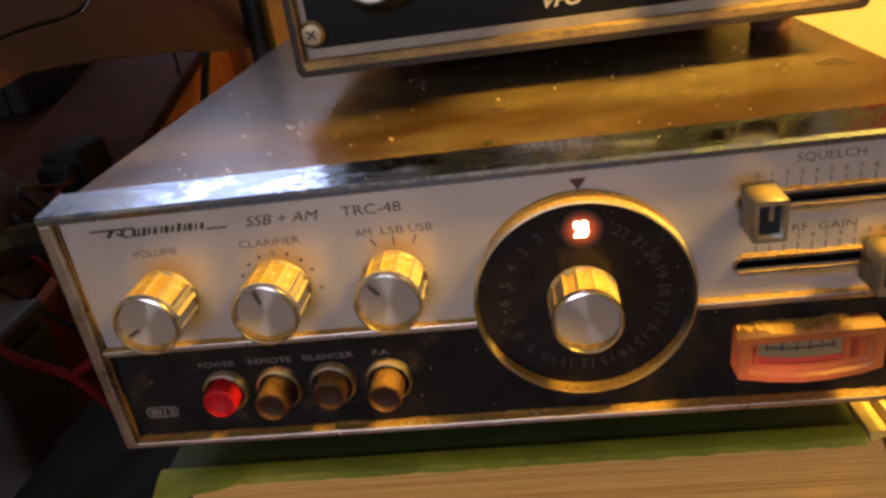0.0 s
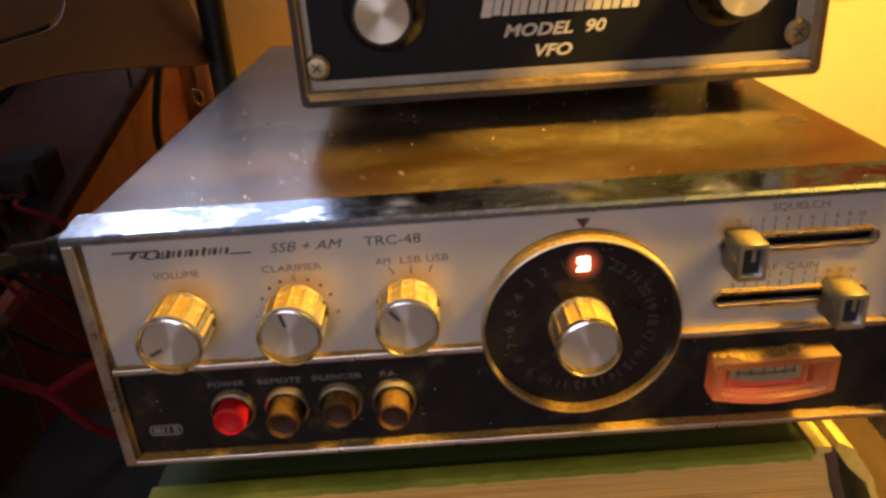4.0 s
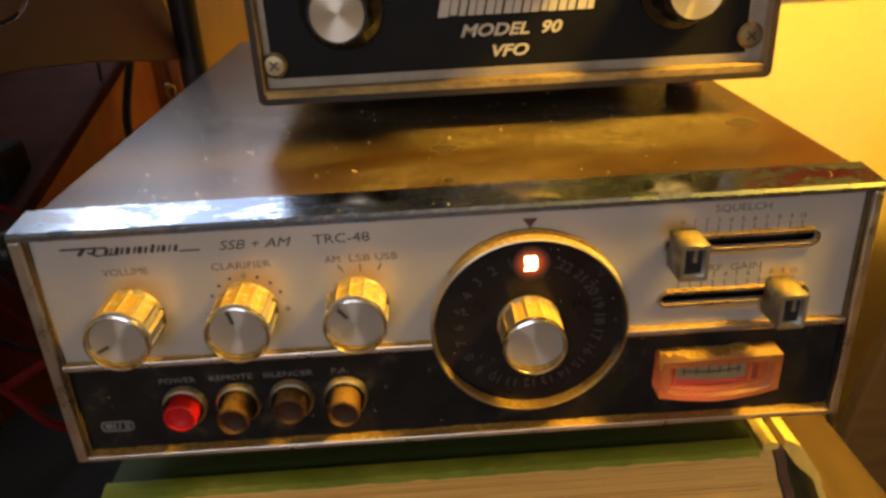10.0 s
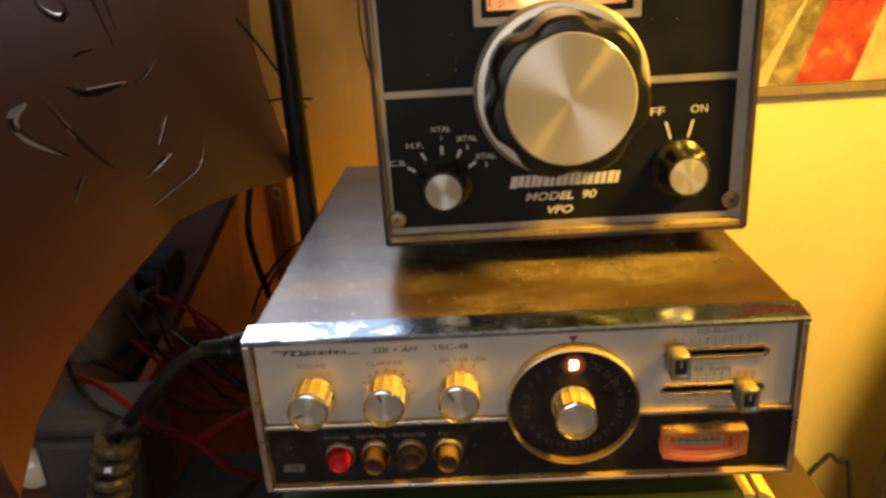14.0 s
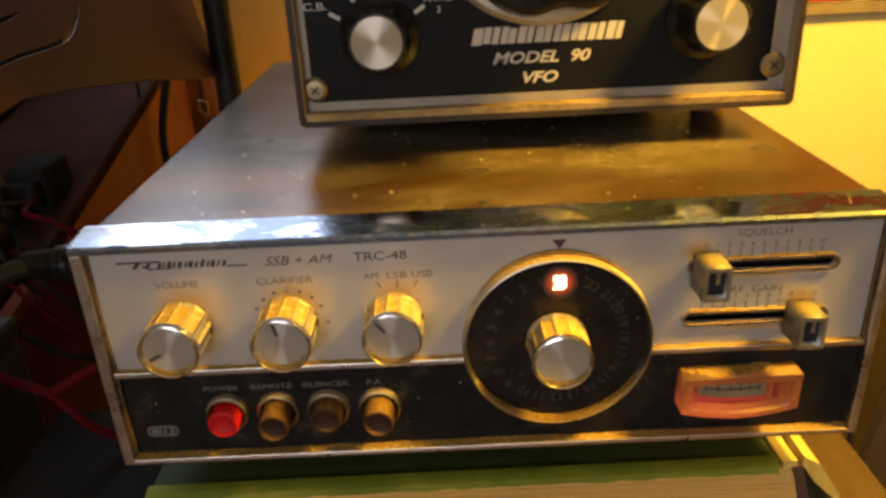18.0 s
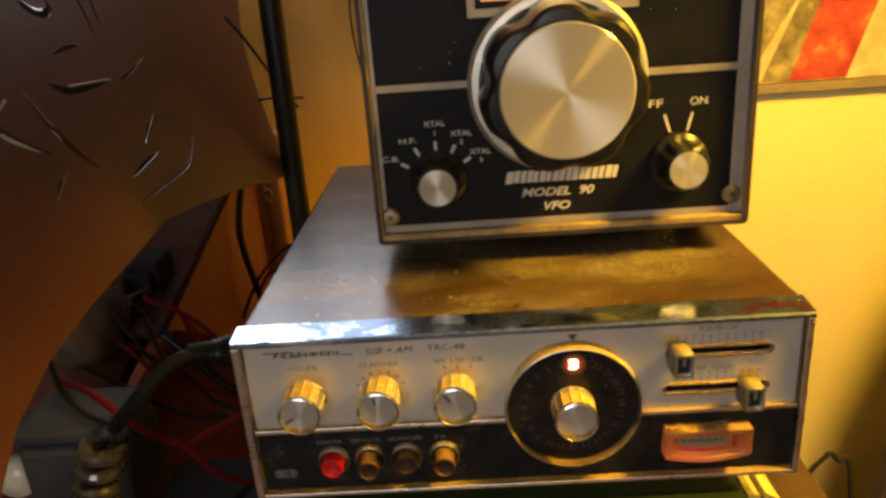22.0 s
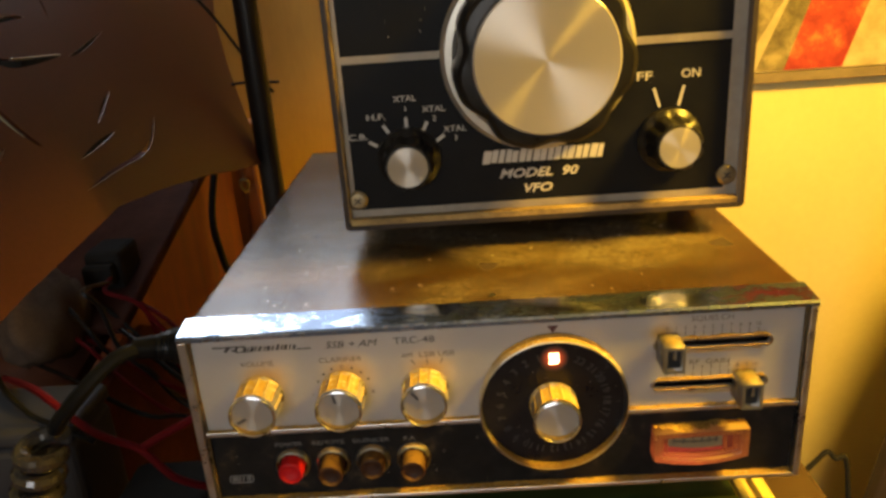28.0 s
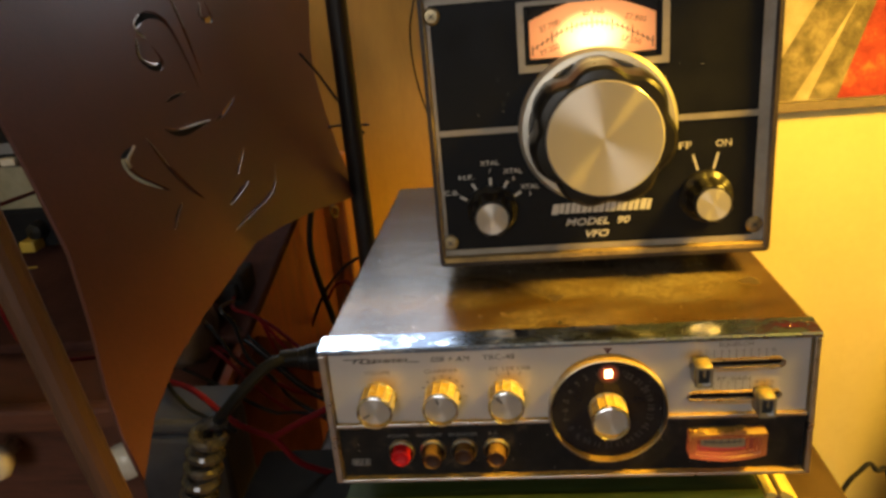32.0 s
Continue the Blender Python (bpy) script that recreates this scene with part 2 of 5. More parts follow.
def stained_paint(name):
    """Old brown paint with a fine grain, cloudy stains and a thin grey film."""
    m = shader(name, (0.06, 0.04, 0.015), 0.38, 0.0, Specular_IOR_Level=0.85)
    nt = m.node_tree
    b = nt.nodes["Principled BSDF"]
    tc = nt.nodes.new("ShaderNodeTexCoord")

    def noise(scale, detail, rough, stretch=(1, 1, 1), warp=0.0):
        mp = nt.nodes.new("ShaderNodeMapping")
        mp.inputs["Scale"].default_value = stretch
        ns = nt.nodes.new("ShaderNodeTexNoise")
        for key, value in (("Scale", scale), ("Detail", detail), ("Roughness", rough), ("Distortion", warp)):
            ns.inputs[key].default_value = value
        nt.links.new(tc.outputs["Object"], mp.inputs[0])
        nt.links.new(mp.outputs[0], ns.inputs["Vector"])
        return ns.outputs["Fac"]

    def ramp(field, stops):
        rp = nt.nodes.new("ShaderNodeValToRGB")
        while len(rp.color_ramp.elements) < len(stops):
            rp.color_ramp.elements.new(0.5)
        for e, (p, c) in zip(rp.color_ramp.elements, stops):
            e.position, e.color = p, (*c, 1)
        nt.links.new(field, rp.inputs[0])
        return rp.outputs[0]

    def blend(fac, a, c, kind="MIX"):
        mx = nt.nodes.new("ShaderNodeMix")
        mx.data_type, mx.blend_type = "RGBA", kind
        nt.links.new(fac, mx.inputs[0])
        nt.links.new(a, mx.inputs[6])
        nt.links.new(c, mx.inputs[7])
        return mx.outputs[2]

    base = ramp(noise(15, 12, 0.62, (0.7, 1.3, 1), 0.6), [(0.32, (0.020, 0.010, 0.003)), (0.46, (0.044, 0.024, 0.006)), (0.58, (0.070, 0.042, 0.012)), (0.72, (0.115, 0.078, 0.030))])
    film = ramp(noise(17, 6, 0.55, (0.8, 1.2, 1), 0.4), [(0.44, (0, 0, 0)), (0.66, (0.72, 0.72, 0.72))])
    grey = ramp(noise(420, 5, 0.6), [(0.3, (0.115, 0.095, 0.064)), (0.7, (0.19, 0.162, 0.118))])
    col = blend(film, base, grey)
    grain = ramp(noise(1900, 3, 0.7), [(0.36, (0.62, 0.60, 0.58)), (0.5, (1.0, 1.0, 1.0)), (0.66, (1.45, 1.42, 1.36))])
    one = nt.nodes.new("ShaderNodeValue")
    one.outputs[0].default_value = 1.0
    nt.links.new(blend(one.outputs[0], col, grain, "MULTIPLY"), b.inputs["Base Color"])
    rr = nt.nodes.new("ShaderNodeMapRange")
    for key, value in (("From Min", 0.3), ("From Max", 0.7), ("To Min", 0.215), ("To Max", 0.245)):
        rr.inputs[key].default_value = value
    nt.links.new(noise(60, 8, 0.6), rr.inputs[0])
    nt.links.new(rr.outputs[0], b.inputs["Roughness"])
    bp = nt.nodes.new("ShaderNodeBump")
    bp.inputs["Strength"].default_value, bp.inputs["Distance"].default_value = 0.34, 0.00028
    nt.links.new(noise(1300, 4, 0.6), bp.inputs["Height"])
    nt.links.new(bp.outputs[0], b.inputs["Normal"])
    return m


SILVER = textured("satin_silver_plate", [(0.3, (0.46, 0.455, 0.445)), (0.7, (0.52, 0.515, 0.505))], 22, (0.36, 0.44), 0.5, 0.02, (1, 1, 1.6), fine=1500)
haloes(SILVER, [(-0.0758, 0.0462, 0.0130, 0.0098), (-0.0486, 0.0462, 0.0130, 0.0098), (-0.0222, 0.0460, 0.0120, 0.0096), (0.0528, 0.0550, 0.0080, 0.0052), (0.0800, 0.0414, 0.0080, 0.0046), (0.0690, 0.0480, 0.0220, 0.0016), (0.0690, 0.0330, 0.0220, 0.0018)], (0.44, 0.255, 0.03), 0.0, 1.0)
BLACK_PANEL = textured("black_panel_paint", [(0.3, (0.0035, 0.0035, 0.0042)), (0.7, (0.0070, 0.0070, 0.0078))], 60, (0.45, 0.6), 0.0, 0.04, Specular_IOR_Level=0.12)
CHROME = pitted_chrome("worn_chrome")
TRIM = dusty(textured("aged_bright_trim", [(0.3, (0.48, 0.46, 0.42)), (0.7, (0.62, 0.60, 0.56))], 120, (0.22, 0.42), 1.0, 0.03), (0.25, 0.155, 0.036), 0.3, 0.9, 900, 0.22)
SATIN_TRIM = textured("satin_grey_border", [(0.3, (0.21, 0.18, 0.14)), (0.7, (0.31, 0.275, 0.225))], 60, (0.45, 0.6), 0.35, 0.02)
KNOB_METAL = dusty(textured("ridged_aluminium", [(0.3, (0.56, 0.54, 0.48)), (0.7, (0.68, 0.66, 0.60))], 90, (0.18, 0.28), 1.0), (0.34, 0.225, 0.046), 0.2, 0.9, 420, 0.26)
CAP_METAL = shader("spun_aluminium", (0.43, 0.395, 0.34), 0.27, 0.42, Anisotropic=0.97, Anisotropic_Rotation=0.25)
tangent = CAP_METAL.node_tree.nodes.new("ShaderNodeTangent")
tangent.direction_type, tangent.axis = "RADIAL", "Y"
CAP_METAL.node_tree.links.new(tangent.outputs[0], CAP_METAL.node_tree.nodes["Principled BSDF"].inputs["Tangent"])
RIM_CHROME = textured("chromed_rim", [(0.3, (0.60, 0.60, 0.60)), (0.7, (0.74, 0.74, 0.74))], 300, (0.14, 0.24), 1.0)
KNOB_BLACK = textured("black_bakelite", [(0.3, (0.008, 0.007, 0.006)), (0.7, (0.014, 0.013, 0.012))], 80, (0.26, 0.38), 0.0, Specular_IOR_Level=0.24)
INK = shader("dark_print", (0.035, 0.030, 0.029), 0.6)
FAINT_INK = shader("worn_dark_print", (0.13, 0.105, 0.075), 0.6)
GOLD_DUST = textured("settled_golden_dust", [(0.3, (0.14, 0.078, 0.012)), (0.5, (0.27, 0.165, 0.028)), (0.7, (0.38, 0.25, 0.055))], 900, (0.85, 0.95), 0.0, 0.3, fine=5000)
GRIME = textured("brown_grime", [(0.3, (0.045, 0.026, 0.008)), (0.7, (0.15, 0.088, 0.020))], 500, (0.8, 0.95), 0.0, 0.2, fine=4000)
WHITE_PRINT = shader("off_white_print", (0.46, 0.43, 0.38), 0.6)
GREY_PRINT = shader("dull_grey_print", (0.15, 0.145, 0.14), 0.6)
DIAL_PRINT = shader("faint_dial_print", (0.028, 0.026, 0.025), 0.6)
RED_BUTTON = textured("red_plastic", [(0.3, (0.42, 0.006, 0.010)), (0.7, (0.52, 0.010, 0.014))], 300, (0.45, 0.6), Specular_IOR_Level=0.25)
BROWN_BUTTON = dusty(textured("dusty_black_plastic", [(0.3, (0.028, 0.011, 0.006)), (0.7, (0.050, 0.021, 0.010))], 400, (0.5, 0.7), Specular_IOR_Level=0.25), (0.15, 0.085, 0.024), 0.3, 1.0, 700, 0.28)
RING_METAL = dusty(textured("tarnished_ring_metal", [(0.3, (0.34, 0.33, 0.31)), (0.7, (0.46, 0.45, 0.42))], 300, (0.25, 0.4), 1.0), (0.30, 0.19, 0.05), 0.4, 1.1, 900, 0.3)
FLECK = shader("pale_dust_fleck", (0.62, 0.55, 0.42), 0.9)
YELLOW_PLASTIC = shader("yellow_plastic", (0.42, 0.28, 0.03), 0.45)
HOLLOW = shader("dark_inside", (0.006, 0.006, 0.006), 0.8)
SCREW = textured("brass_plated_steel", [(0.3, (0.22, 0.17, 0.09)), (0.7, (0.34, 0.28, 0.17))], 300, (0.3, 0.5), 0.9, 0.1)
WALL_PAINT = textured("cream_wall_paint", [(0.3, (0.65, 0.53, 0.20)), (0.7, (0.73, 0.61, 0.25))], 3, (0.6, 0.75), 0.0, 0.12, fine=90)
CEILING_PAINT = textured("ceiling_paint", [(0.3, (0.60, 0.58, 0.52)), (0.7, (0.68, 0.66, 0.60))], 2, (0.7, 0.8))
FLOOR_WOOD = textured("dark_floor_boards", [(0.3, (0.09, 0.045, 0.025)), (0.7, (0.16, 0.085, 0.045))], 6, (0.4, 0.6), 0, 0.1, (1, 8, 1))
DARK_WOOD = textured("dark_red_brown_wood", [(0.3, (0.048, 0.0185, 0.011)), (0.7, (0.104, 0.039, 0.023))], 14, (0.5, 0.7), 0, 0.15, (1, 1, 9), Specular_IOR_Level=0.2)
ORANGE_WOOD = textured("orange_varnished_wood", [(0.3, (0.24, 0.075, 0.018)), (0.55, (0.36, 0.120, 0.030)), (0.75, (0.44, 0.165, 0.048))], 9, (0.3, 0.45), 0, 0.15, (6, 6, 0.7))
DESK_WOOD = textured("brown_stand_wood", [(0.3, (0.020, 0.010, 0.004)), (0.7, (0.038, 0.019, 0.008))], 12, (0.4, 0.6), 0, 0.1, (6, 1, 1))
RUBBER = textured("black_rubber", [(0.3, (0.0030, 0.0032, 0.0036)), (0.7, (0.0060, 0.0062, 0.0066))], 90, (0.3, 0.45), Specular_IOR_Level=0.15)
MATT_BLACK = textured("matt_black_cloth", [(0.3, (0.010, 0.0095, 0.0095)), (0.7, (0.019, 0.018, 0.017))], 90, (0.8, 0.95), 0, 0.2, Specular_IOR_Level=0.1)
RED_WIRE = shader("red_wire_plastic", (0.085, 0.0022, 0.004), 0.7, 0.0, Specular_IOR_Level=0.1)
PAPER = textured("book_paper_edges", [(0.26, (0.52, 0.295, 0.066)), (0.5, (0.68, 0.41, 0.100)), (0.74, (0.75, 0.48, 0.130))], 40, (0.75, 0.85), 0, 0.35, (0.06, 1, 26), fine=300)
# Cover: shade under the radio darkened into the cloth, light painted on its edge.
GREEN_COVER = textured("green_cloth_cover", [(0.3, (0.022, 0.044, 0.005)), (0.7, (0.042, 0.070, 0.010))], 60, (0.6, 0.75), 0, 0.3, fine=2500)
LIT_GREEN = textured("lit_yellow_green_cloth", [(0.3, (0.11, 0.15, 0.007)), (0.55, (0.21, 0.24, 0.013)), (0.75, (0.40, 0.37, 0.05))], 90, (0.6, 0.75), 0, 0.3, (0.5, 1, 1), fine=2500)
JACKET = textured("worn_yellow_paper", [(0.3, (0.27, 0.215, 0.062)), (0.7, (0.44, 0.36, 0.12))], 80, (0.6, 0.75), 0, 0.3)


# ---- mesh helpers ----
def part(name, bm, material, parent=None, label="", smooth=False):
    me = bpy.data.meshes.new(name)
    bm.normal_update()
    bm.to_mesh(me)
    bm.free()
    if smooth:
        for p in me.polygons:
            p.use_smooth = True
    me.materials.append(material)
    ob = new(name, me)
    ob.parent = parent
    if label:
        ob["label"] = label
    return ob


def thing(name, at, label, category, group="", kind=""):
    ob = new(name)
    ob.location = at
    ob.empty_display_size = 0.02
    return tagged(ob, label, category, group, kind)


def box_bm(x0, x1, y0, y1, z0, z1, bevel=0.0, segments=2):
    bm = bmesh.new()
    bmesh.ops.create_cube(bm, size=1)
    for v in bm.verts:
        v.co = Vector(((x0 + x1) / 2 + v.co.x * (x1 - x0), (y0 + y1) / 2 + v.co.y * (y1 - y0), (z0 + z1) / 2 + v.co.z * (z1 - z0)))
    if bevel:
        bmesh.ops.bevel(bm, geom=bm.edges[:], offset=bevel, segments=segments, affect="EDGES", profile=0.5)
    return bm


def lathe_bm(profile, n=48, flute=None, axis="-y", at=(0, 0, 0)):
    """A turned body: profile rows of (radius, along), along the way out of the panel (towards -y). flute(angle, i) scales a radius."""
    bm = bmesh.new()
    rings = []
    for i, (r, h) in enumerate(profile):
        if r <= 1e-6:
            rings.append([bm.verts.new((at[0], at[1] - h, at[2]))])
            continue
        ring = []
        for k in range(n):
            a = 2 * math.pi * k / n
            q = r * (flute(a, i) if flute else 1)
            ring.append(bm.verts.new((at[0] + q * math.cos(a), at[1] - h, at[2] + q * math.sin(a))))
        rings.append(ring)
    for a, b in zip(rings, rings[1:]):
        for k in range(n):
            j = (k + 1) % n
            if len(a) == 1 and len(b) == 1:
                continue
            if len(a) == 1:
                bm.faces.new((a[0], b[k], b[j]))
            elif len(b) == 1:
                bm.faces.new((a[k], a[j], b[0]))
            else:
                bm.faces.new((a[k], a[j], b[j], b[k]))
    bmesh.ops.recalc_face_normals(bm, faces=bm.faces)
    if axis == "z":
        for v in bm.verts:
            d = v.co - Vector(at)
            v.co = Vector(at) + Vector((d.x, d.z, -d.y))
    return bm


def prism_bm(points, y0, y1):
    """A plate in the x-z plane with that outline, from y0 (front) to y1."""
    bm = bmesh.new()
    a = [bm.verts.new((x, y0, z)) for x, z in points]
    b = [bm.verts.new((x, y1, z)) for x, z in points]
    bm.faces.new(a)
    bm.faces.new(b[::-1])
    n = len(points)
    for k in range(n):
        bm.faces.new((a[k], b[k], b[(k + 1) % n], a[(k + 1) % n]))
    bmesh.ops.recalc_face_normals(bm, faces=bm.faces)
    return bm


def plate_with_holes_bm(outline, holes, y0, y1):
    """A plate with openings through it, filled from closed outlines in the x-z plane."""
    cu = bpy.data.curves.new("outline", "CURVE")
    cu.dimensions, cu.fill_mode, cu.extrude = "2D", "BOTH", (y1 - y0) / 2
    for pts in (outline, *holes):
        s = cu.splines.new("POLY")
        s.points.add(len(pts) - 1)
        for p, (x, z) in zip(s.points, pts):
            p.co = (x, z, 0, 1)
        s.use_cyclic_u = True
    ob = bpy.data.objects.new("outline", cu)
    me = bpy.data.meshes.new_from_object(ob)
    bm = bmesh.new()
    bm.from_mesh(me)
    bpy.data.objects.remove(ob)
    bpy.data.meshes.remove(me)
    bpy.data.curves.remove(cu)
    for v in bm.verts:
        x, z, d = v.co
        v.co = Vector((x, (y0 + y1) / 2 - d, z))
    bmesh.ops.remove_doubles(bm, verts=bm.verts, dist=1e-6)
    bmesh.ops.recalc_face_normals(bm, faces=bm.faces)
    return bm


def capsule(x0, x1, z, r, n=12):
    right = [(x1 + r * math.cos(a), z + r * math.sin(a)) for a in (math.pi * (k / n - 0.5) for k in range(n + 1))]
    left = [(x0 + r * math.cos(a), z + r * math.sin(a)) for a in (math.pi * (k / n + 0.5) for k in range(n + 1))]
    return right + left


def tube_bm(points, radius, n=10, steps=8):
    """A round cord through the points, smoothed."""
    pts = [Vector(p) for p in points]
    path = []
    for i in range(len(pts) - 1):
        p0, p1, p2, p3 = pts[max(i - 1, 0)], pts[i], pts[i + 1], pts[min(i + 2, len(pts) - 1)]
        for s in range(steps):
            t = s / steps
            path.append(0.5 * ((2 * p1) + (p2 - p0) * t + (2 * p0 - 5 * p1 + 4 * p2 - p3) * t * t + (3 * p1 - p0 - 3 * p2 + p3) * t ** 3))
    path.append(pts[-1])
    bm = bmesh.new()
    rings = []
    side = None
    for i, p in enumerate(path):
        d = (path[min(i + 1, len(path) - 1)] - path[max(i - 1, 0)]).normalized()
        if side is None:
            side = d.orthogonal().normalized()
        side = (side - d * side.dot(d)).normalized()
        up = d.cross(side)
        rings.append([bm.verts.new(p + radius * (math.cos(2 * math.pi * k / n) * side + math.sin(2 * math.pi * k / n) * up)) for k in range(n)])
    for a, b in zip(rings, rings[1:]):
        for k in range(n):
            bm.faces.new((a[k], a[(k + 1) % n], b[(k + 1) % n], b[k]))
    bm.faces.new(rings[0][::-1])
    bm.faces.new(rings[-1])
    bmesh.ops.recalc_face_normals(bm, faces=bm.faces)
    return bm


def text_bm(words, size, x, y, z, width=None, slant=0.0, turn=0.0, bold=0.0):
    """Raised print on a panel that faces -y, centred on (x, z)."""
    cu = bpy.data.curves.new("print", "FONT")
    cu.body, cu.size, cu.align_x, cu.align_y, cu.extrude, cu.resolution_u = words, size, "CENTER", "CENTER", 0.00005, 3
    cu.shear, cu.offset = slant, bold
    ob = bpy.data.objects.new("print", cu)
    me = bpy.data.meshes.new_from_object(ob)
    bm = bmesh.new()
    bm.from_mesh(me)
    bpy.data.objects.remove(ob)
    bpy.data.meshes.remove(me)
    bpy.data.curves.remove(cu)
    xs = [v.co.x for v in bm.verts]
    zs = [v.co.y for v in bm.verts]
    k = width / (max(xs) - min(xs)) if width else 1.0
    mx, mz = (max(xs) + min(xs)) / 2, (max(zs) + min(zs)) / 2
    c, s = math.cos(turn), math.sin(turn)
    for v in bm.verts:
        a, b, d = (v.co.x - mx) * k, v.co.y - mz, v.co.z
        v.co = Vector((x + a * c - b * s, y - d, z + a * s + b * c))
    return bm


def bar_bm(x0, z0, x1, z1, half, y, depth=0.0001):
    """A straight painted mark from one point of a panel to another."""
    d = Vector((x1 - x0, 0, z1 - z0)).normalized()
    nx, nz = -d.z * half, d.x * half
    return prism_bm([(x0 + nx, z0 + nz), (x0 - nx, z0 - nz), (x1 - nx, z1 - nz), (x1 + nx, z1 + nz)], y - depth, y)


# ---- the room ----
def slab(name, x0, x1, y0, y1, z0, z1, mat, label, category):
    ob = part(name, box_bm(x0, x1, y0, y1, z0, z1), mat)
    return tagged(ob, label, category, kind="structure")


slab("floor", -2.3, 2.3, -3.1, 0.85, -0.1, 0.0, FLOOR_WOOD, "dark stained wooden floor of the radio corner", "floor")
wall_n = part("wall_north", plate_with_holes_bm([(-2.2, 0.0), (2.2, 0.0), (2.2, 2.4), (-2.2, 2.4)], [[(-0.73, 1.18), (-0.08, 1.18), (-0.08, 1.62), (-0.73, 1.62)]], 0.71, 0.85), WALL_PAINT)
tagged(wall_n, "cream painted wall glowing yellow in lamplight", "wall", kind="structure")
wall_s = part("wall_south", plate_with_holes_bm([(-2.2, 0.0), (2.2, 0.0), (2.2, 2.4), (-2.2, 2.4)], [[(-1.2, 0.9), (0.2, 0.9), (0.2, 2.1), (-1.2, 2.1)]], -3.1, -3.0), WALL_PAINT)
tagged(wall_s, "cream painted wall with a window in it", "wall", kind="structure")
slab("wall_east", 2.2, 2.3, -3.1, 0.85, 0.0, 2.4, WALL_PAINT, "cream painted side wall of the room", "wall")
slab("wall_west", -2.3, -2.2, -3.1, 0.85, 0.0, 2.4, WALL_PAINT, "cream painted side wall of the room", "wall")
slab("ceiling", -2.3, 2.3, -3.1, 0.85, 2.4, 2.45, CEILING_PAINT, "off-white plaster ceiling", "ceiling")

# Added panel: the wall's shaded amber tone painted as a separate surface.
AMBER_SHADE = textured("amber_wall_shade", [(0.3, (0.46, 0.245, 0.043)), (0.7, (0.60, 0.34, 0.068))], 4, (0.6, 0.75), 0.0, 0.12, (3, 1, 0.6), fine=90)
slab("shaded_wall_panel", -0.78, 0.05, 0.698, 0.7098, 0.0, 1.17, AMBER_SHADE, "amber-brown panel added for the shaded wall below the window", "wall panel")

# stand under the radio
stand = thing("small_table", (0.02, 0.1, 0.0), "narrow brown wooden table under the stacked radio", "table")
part("tabletop", box_bm(-0.17, 0.132, -0.10, 0.30, 0.708, 0.73, 0.003), DESK_WOOD, stand)
for sx in (-0.15, 0.112):
    for sy in (-0.08, 0.28):
        part("leg", box_bm(sx - 0.018, sx + 0.018, sy - 0.018, sy + 0.018, 0.0, 0.708, 0.002), DESK_WOOD, stand)

# ---- the transceiver ----
R0 = (0.0, 0.0, 0.80)
radio = thing("radio_transceiver", R0, "silver and black two-way radio on a thick book", "radio")
HW, HT = 0.100, 0.0655
TOP_PAINT = stained_paint("brown_grey_cover_paint")
part("cover", box_bm(-HW - 0.0004, HW + 0.0010, 0.0126, 0.255, 0.002, HT - 0.001, 0.0015), TOP_PAINT, radio, "stained brown-grey sheet metal cover")
RUST = textured("rust_stain", [(0.3, (0.016, 0.008, 0.004)), (0.7, (0.034, 0.017, 0.009))], 500, (0.7, 0.9))
for x, y, r in ((0.0886, 0.0540, 0.0042), (0.0004, 0.0451, 0.0034), (-0.0335, 0.0270, 0.0011), (-0.0700, 0.0900, 0.0013), (0.0560, 0.0360, 0.0010)):
    part("rust_spot", lathe_bm([(0, 0), (r, 0), (r * 0.8, 0.00005), (0, 0.00006)], 28, lambda a, i: 1 + 0.2 * math.sin(3 * a + x * 900) + 0.1 * math.sin(7 * a), axis="z", at=(x, y, HT - 0.00100)), RUST, radio)
part("screw_hole", lathe_bm([(0, 0), (0.0013, 0), (0.0013, 0.00008), (0, 0.00008)], 20, axis="z", at=(0.0004, 0.0186, HT - 0.00100)), HOLLOW, radio)
random.seed(4)
for k in range(120):
    x, y, r = random.uniform(-0.095, 0.095), random.uniform(0.014, 0.11), random.uniform(0.00007, 0.00024) * random.choice((0.6, 1, 1))
    if k < 14:
        x, y = -0.0555 + random.gauss(0, 0.0030), 0.0505 + random.gauss(0, 0.0022)
    part("dust_fleck", lathe_bm([(0, 0), (r, 0), (r * 0.7, r), (0, r * 1.2)], 6, axis="z", at=(x, y, HT - 0.0010)), FLECK, radio)
# bezel: sloping bright strip along the top, thin rim down the sides and along the bottom
bm = bmesh.new()
prof = [(0.0, HT - 0.0018), (0.0006, HT - 0.0010), (0.0118, HT + 0.0002), (0.0125, HT - 0.0006), (0.0125, HT - 0.003), (0.0, HT - 0.003)]
ends = [[bm.verts.new((x, y, z)) for y, z in prof] for x in (-HW - 0.0008, HW + 0.0004)]
bm.faces.new(ends[0])
bm.faces.new(ends[1][::-1])
for k in range(len(prof)):
    j = (k + 1) % len(prof)
    bm.faces.new((ends[0][k], ends[1][k], ends[1][j], ends[0][j]))
bmesh.ops.recalc_face_normals(bm, faces=bm.faces)
part("top_strip", bm, CHROME, radio, "chromed strip, scuffed and dusty")
random.seed(21)
for k in range(40):
    x, y, r = random.uniform(-0.098, 0.098), random.uniform(0.0012, 0.0112), random.uniform(0.0001, 0.00032)
    part("dust_fleck", lathe_bm([(0, 0), (r, 0), (r * 0.7, r * 0.4), (0, r * 0.5)], 6, axis="z", at=(x, y, HT - 0.00108 + 0.107 * (y - 0.0006))), FLECK, radio)
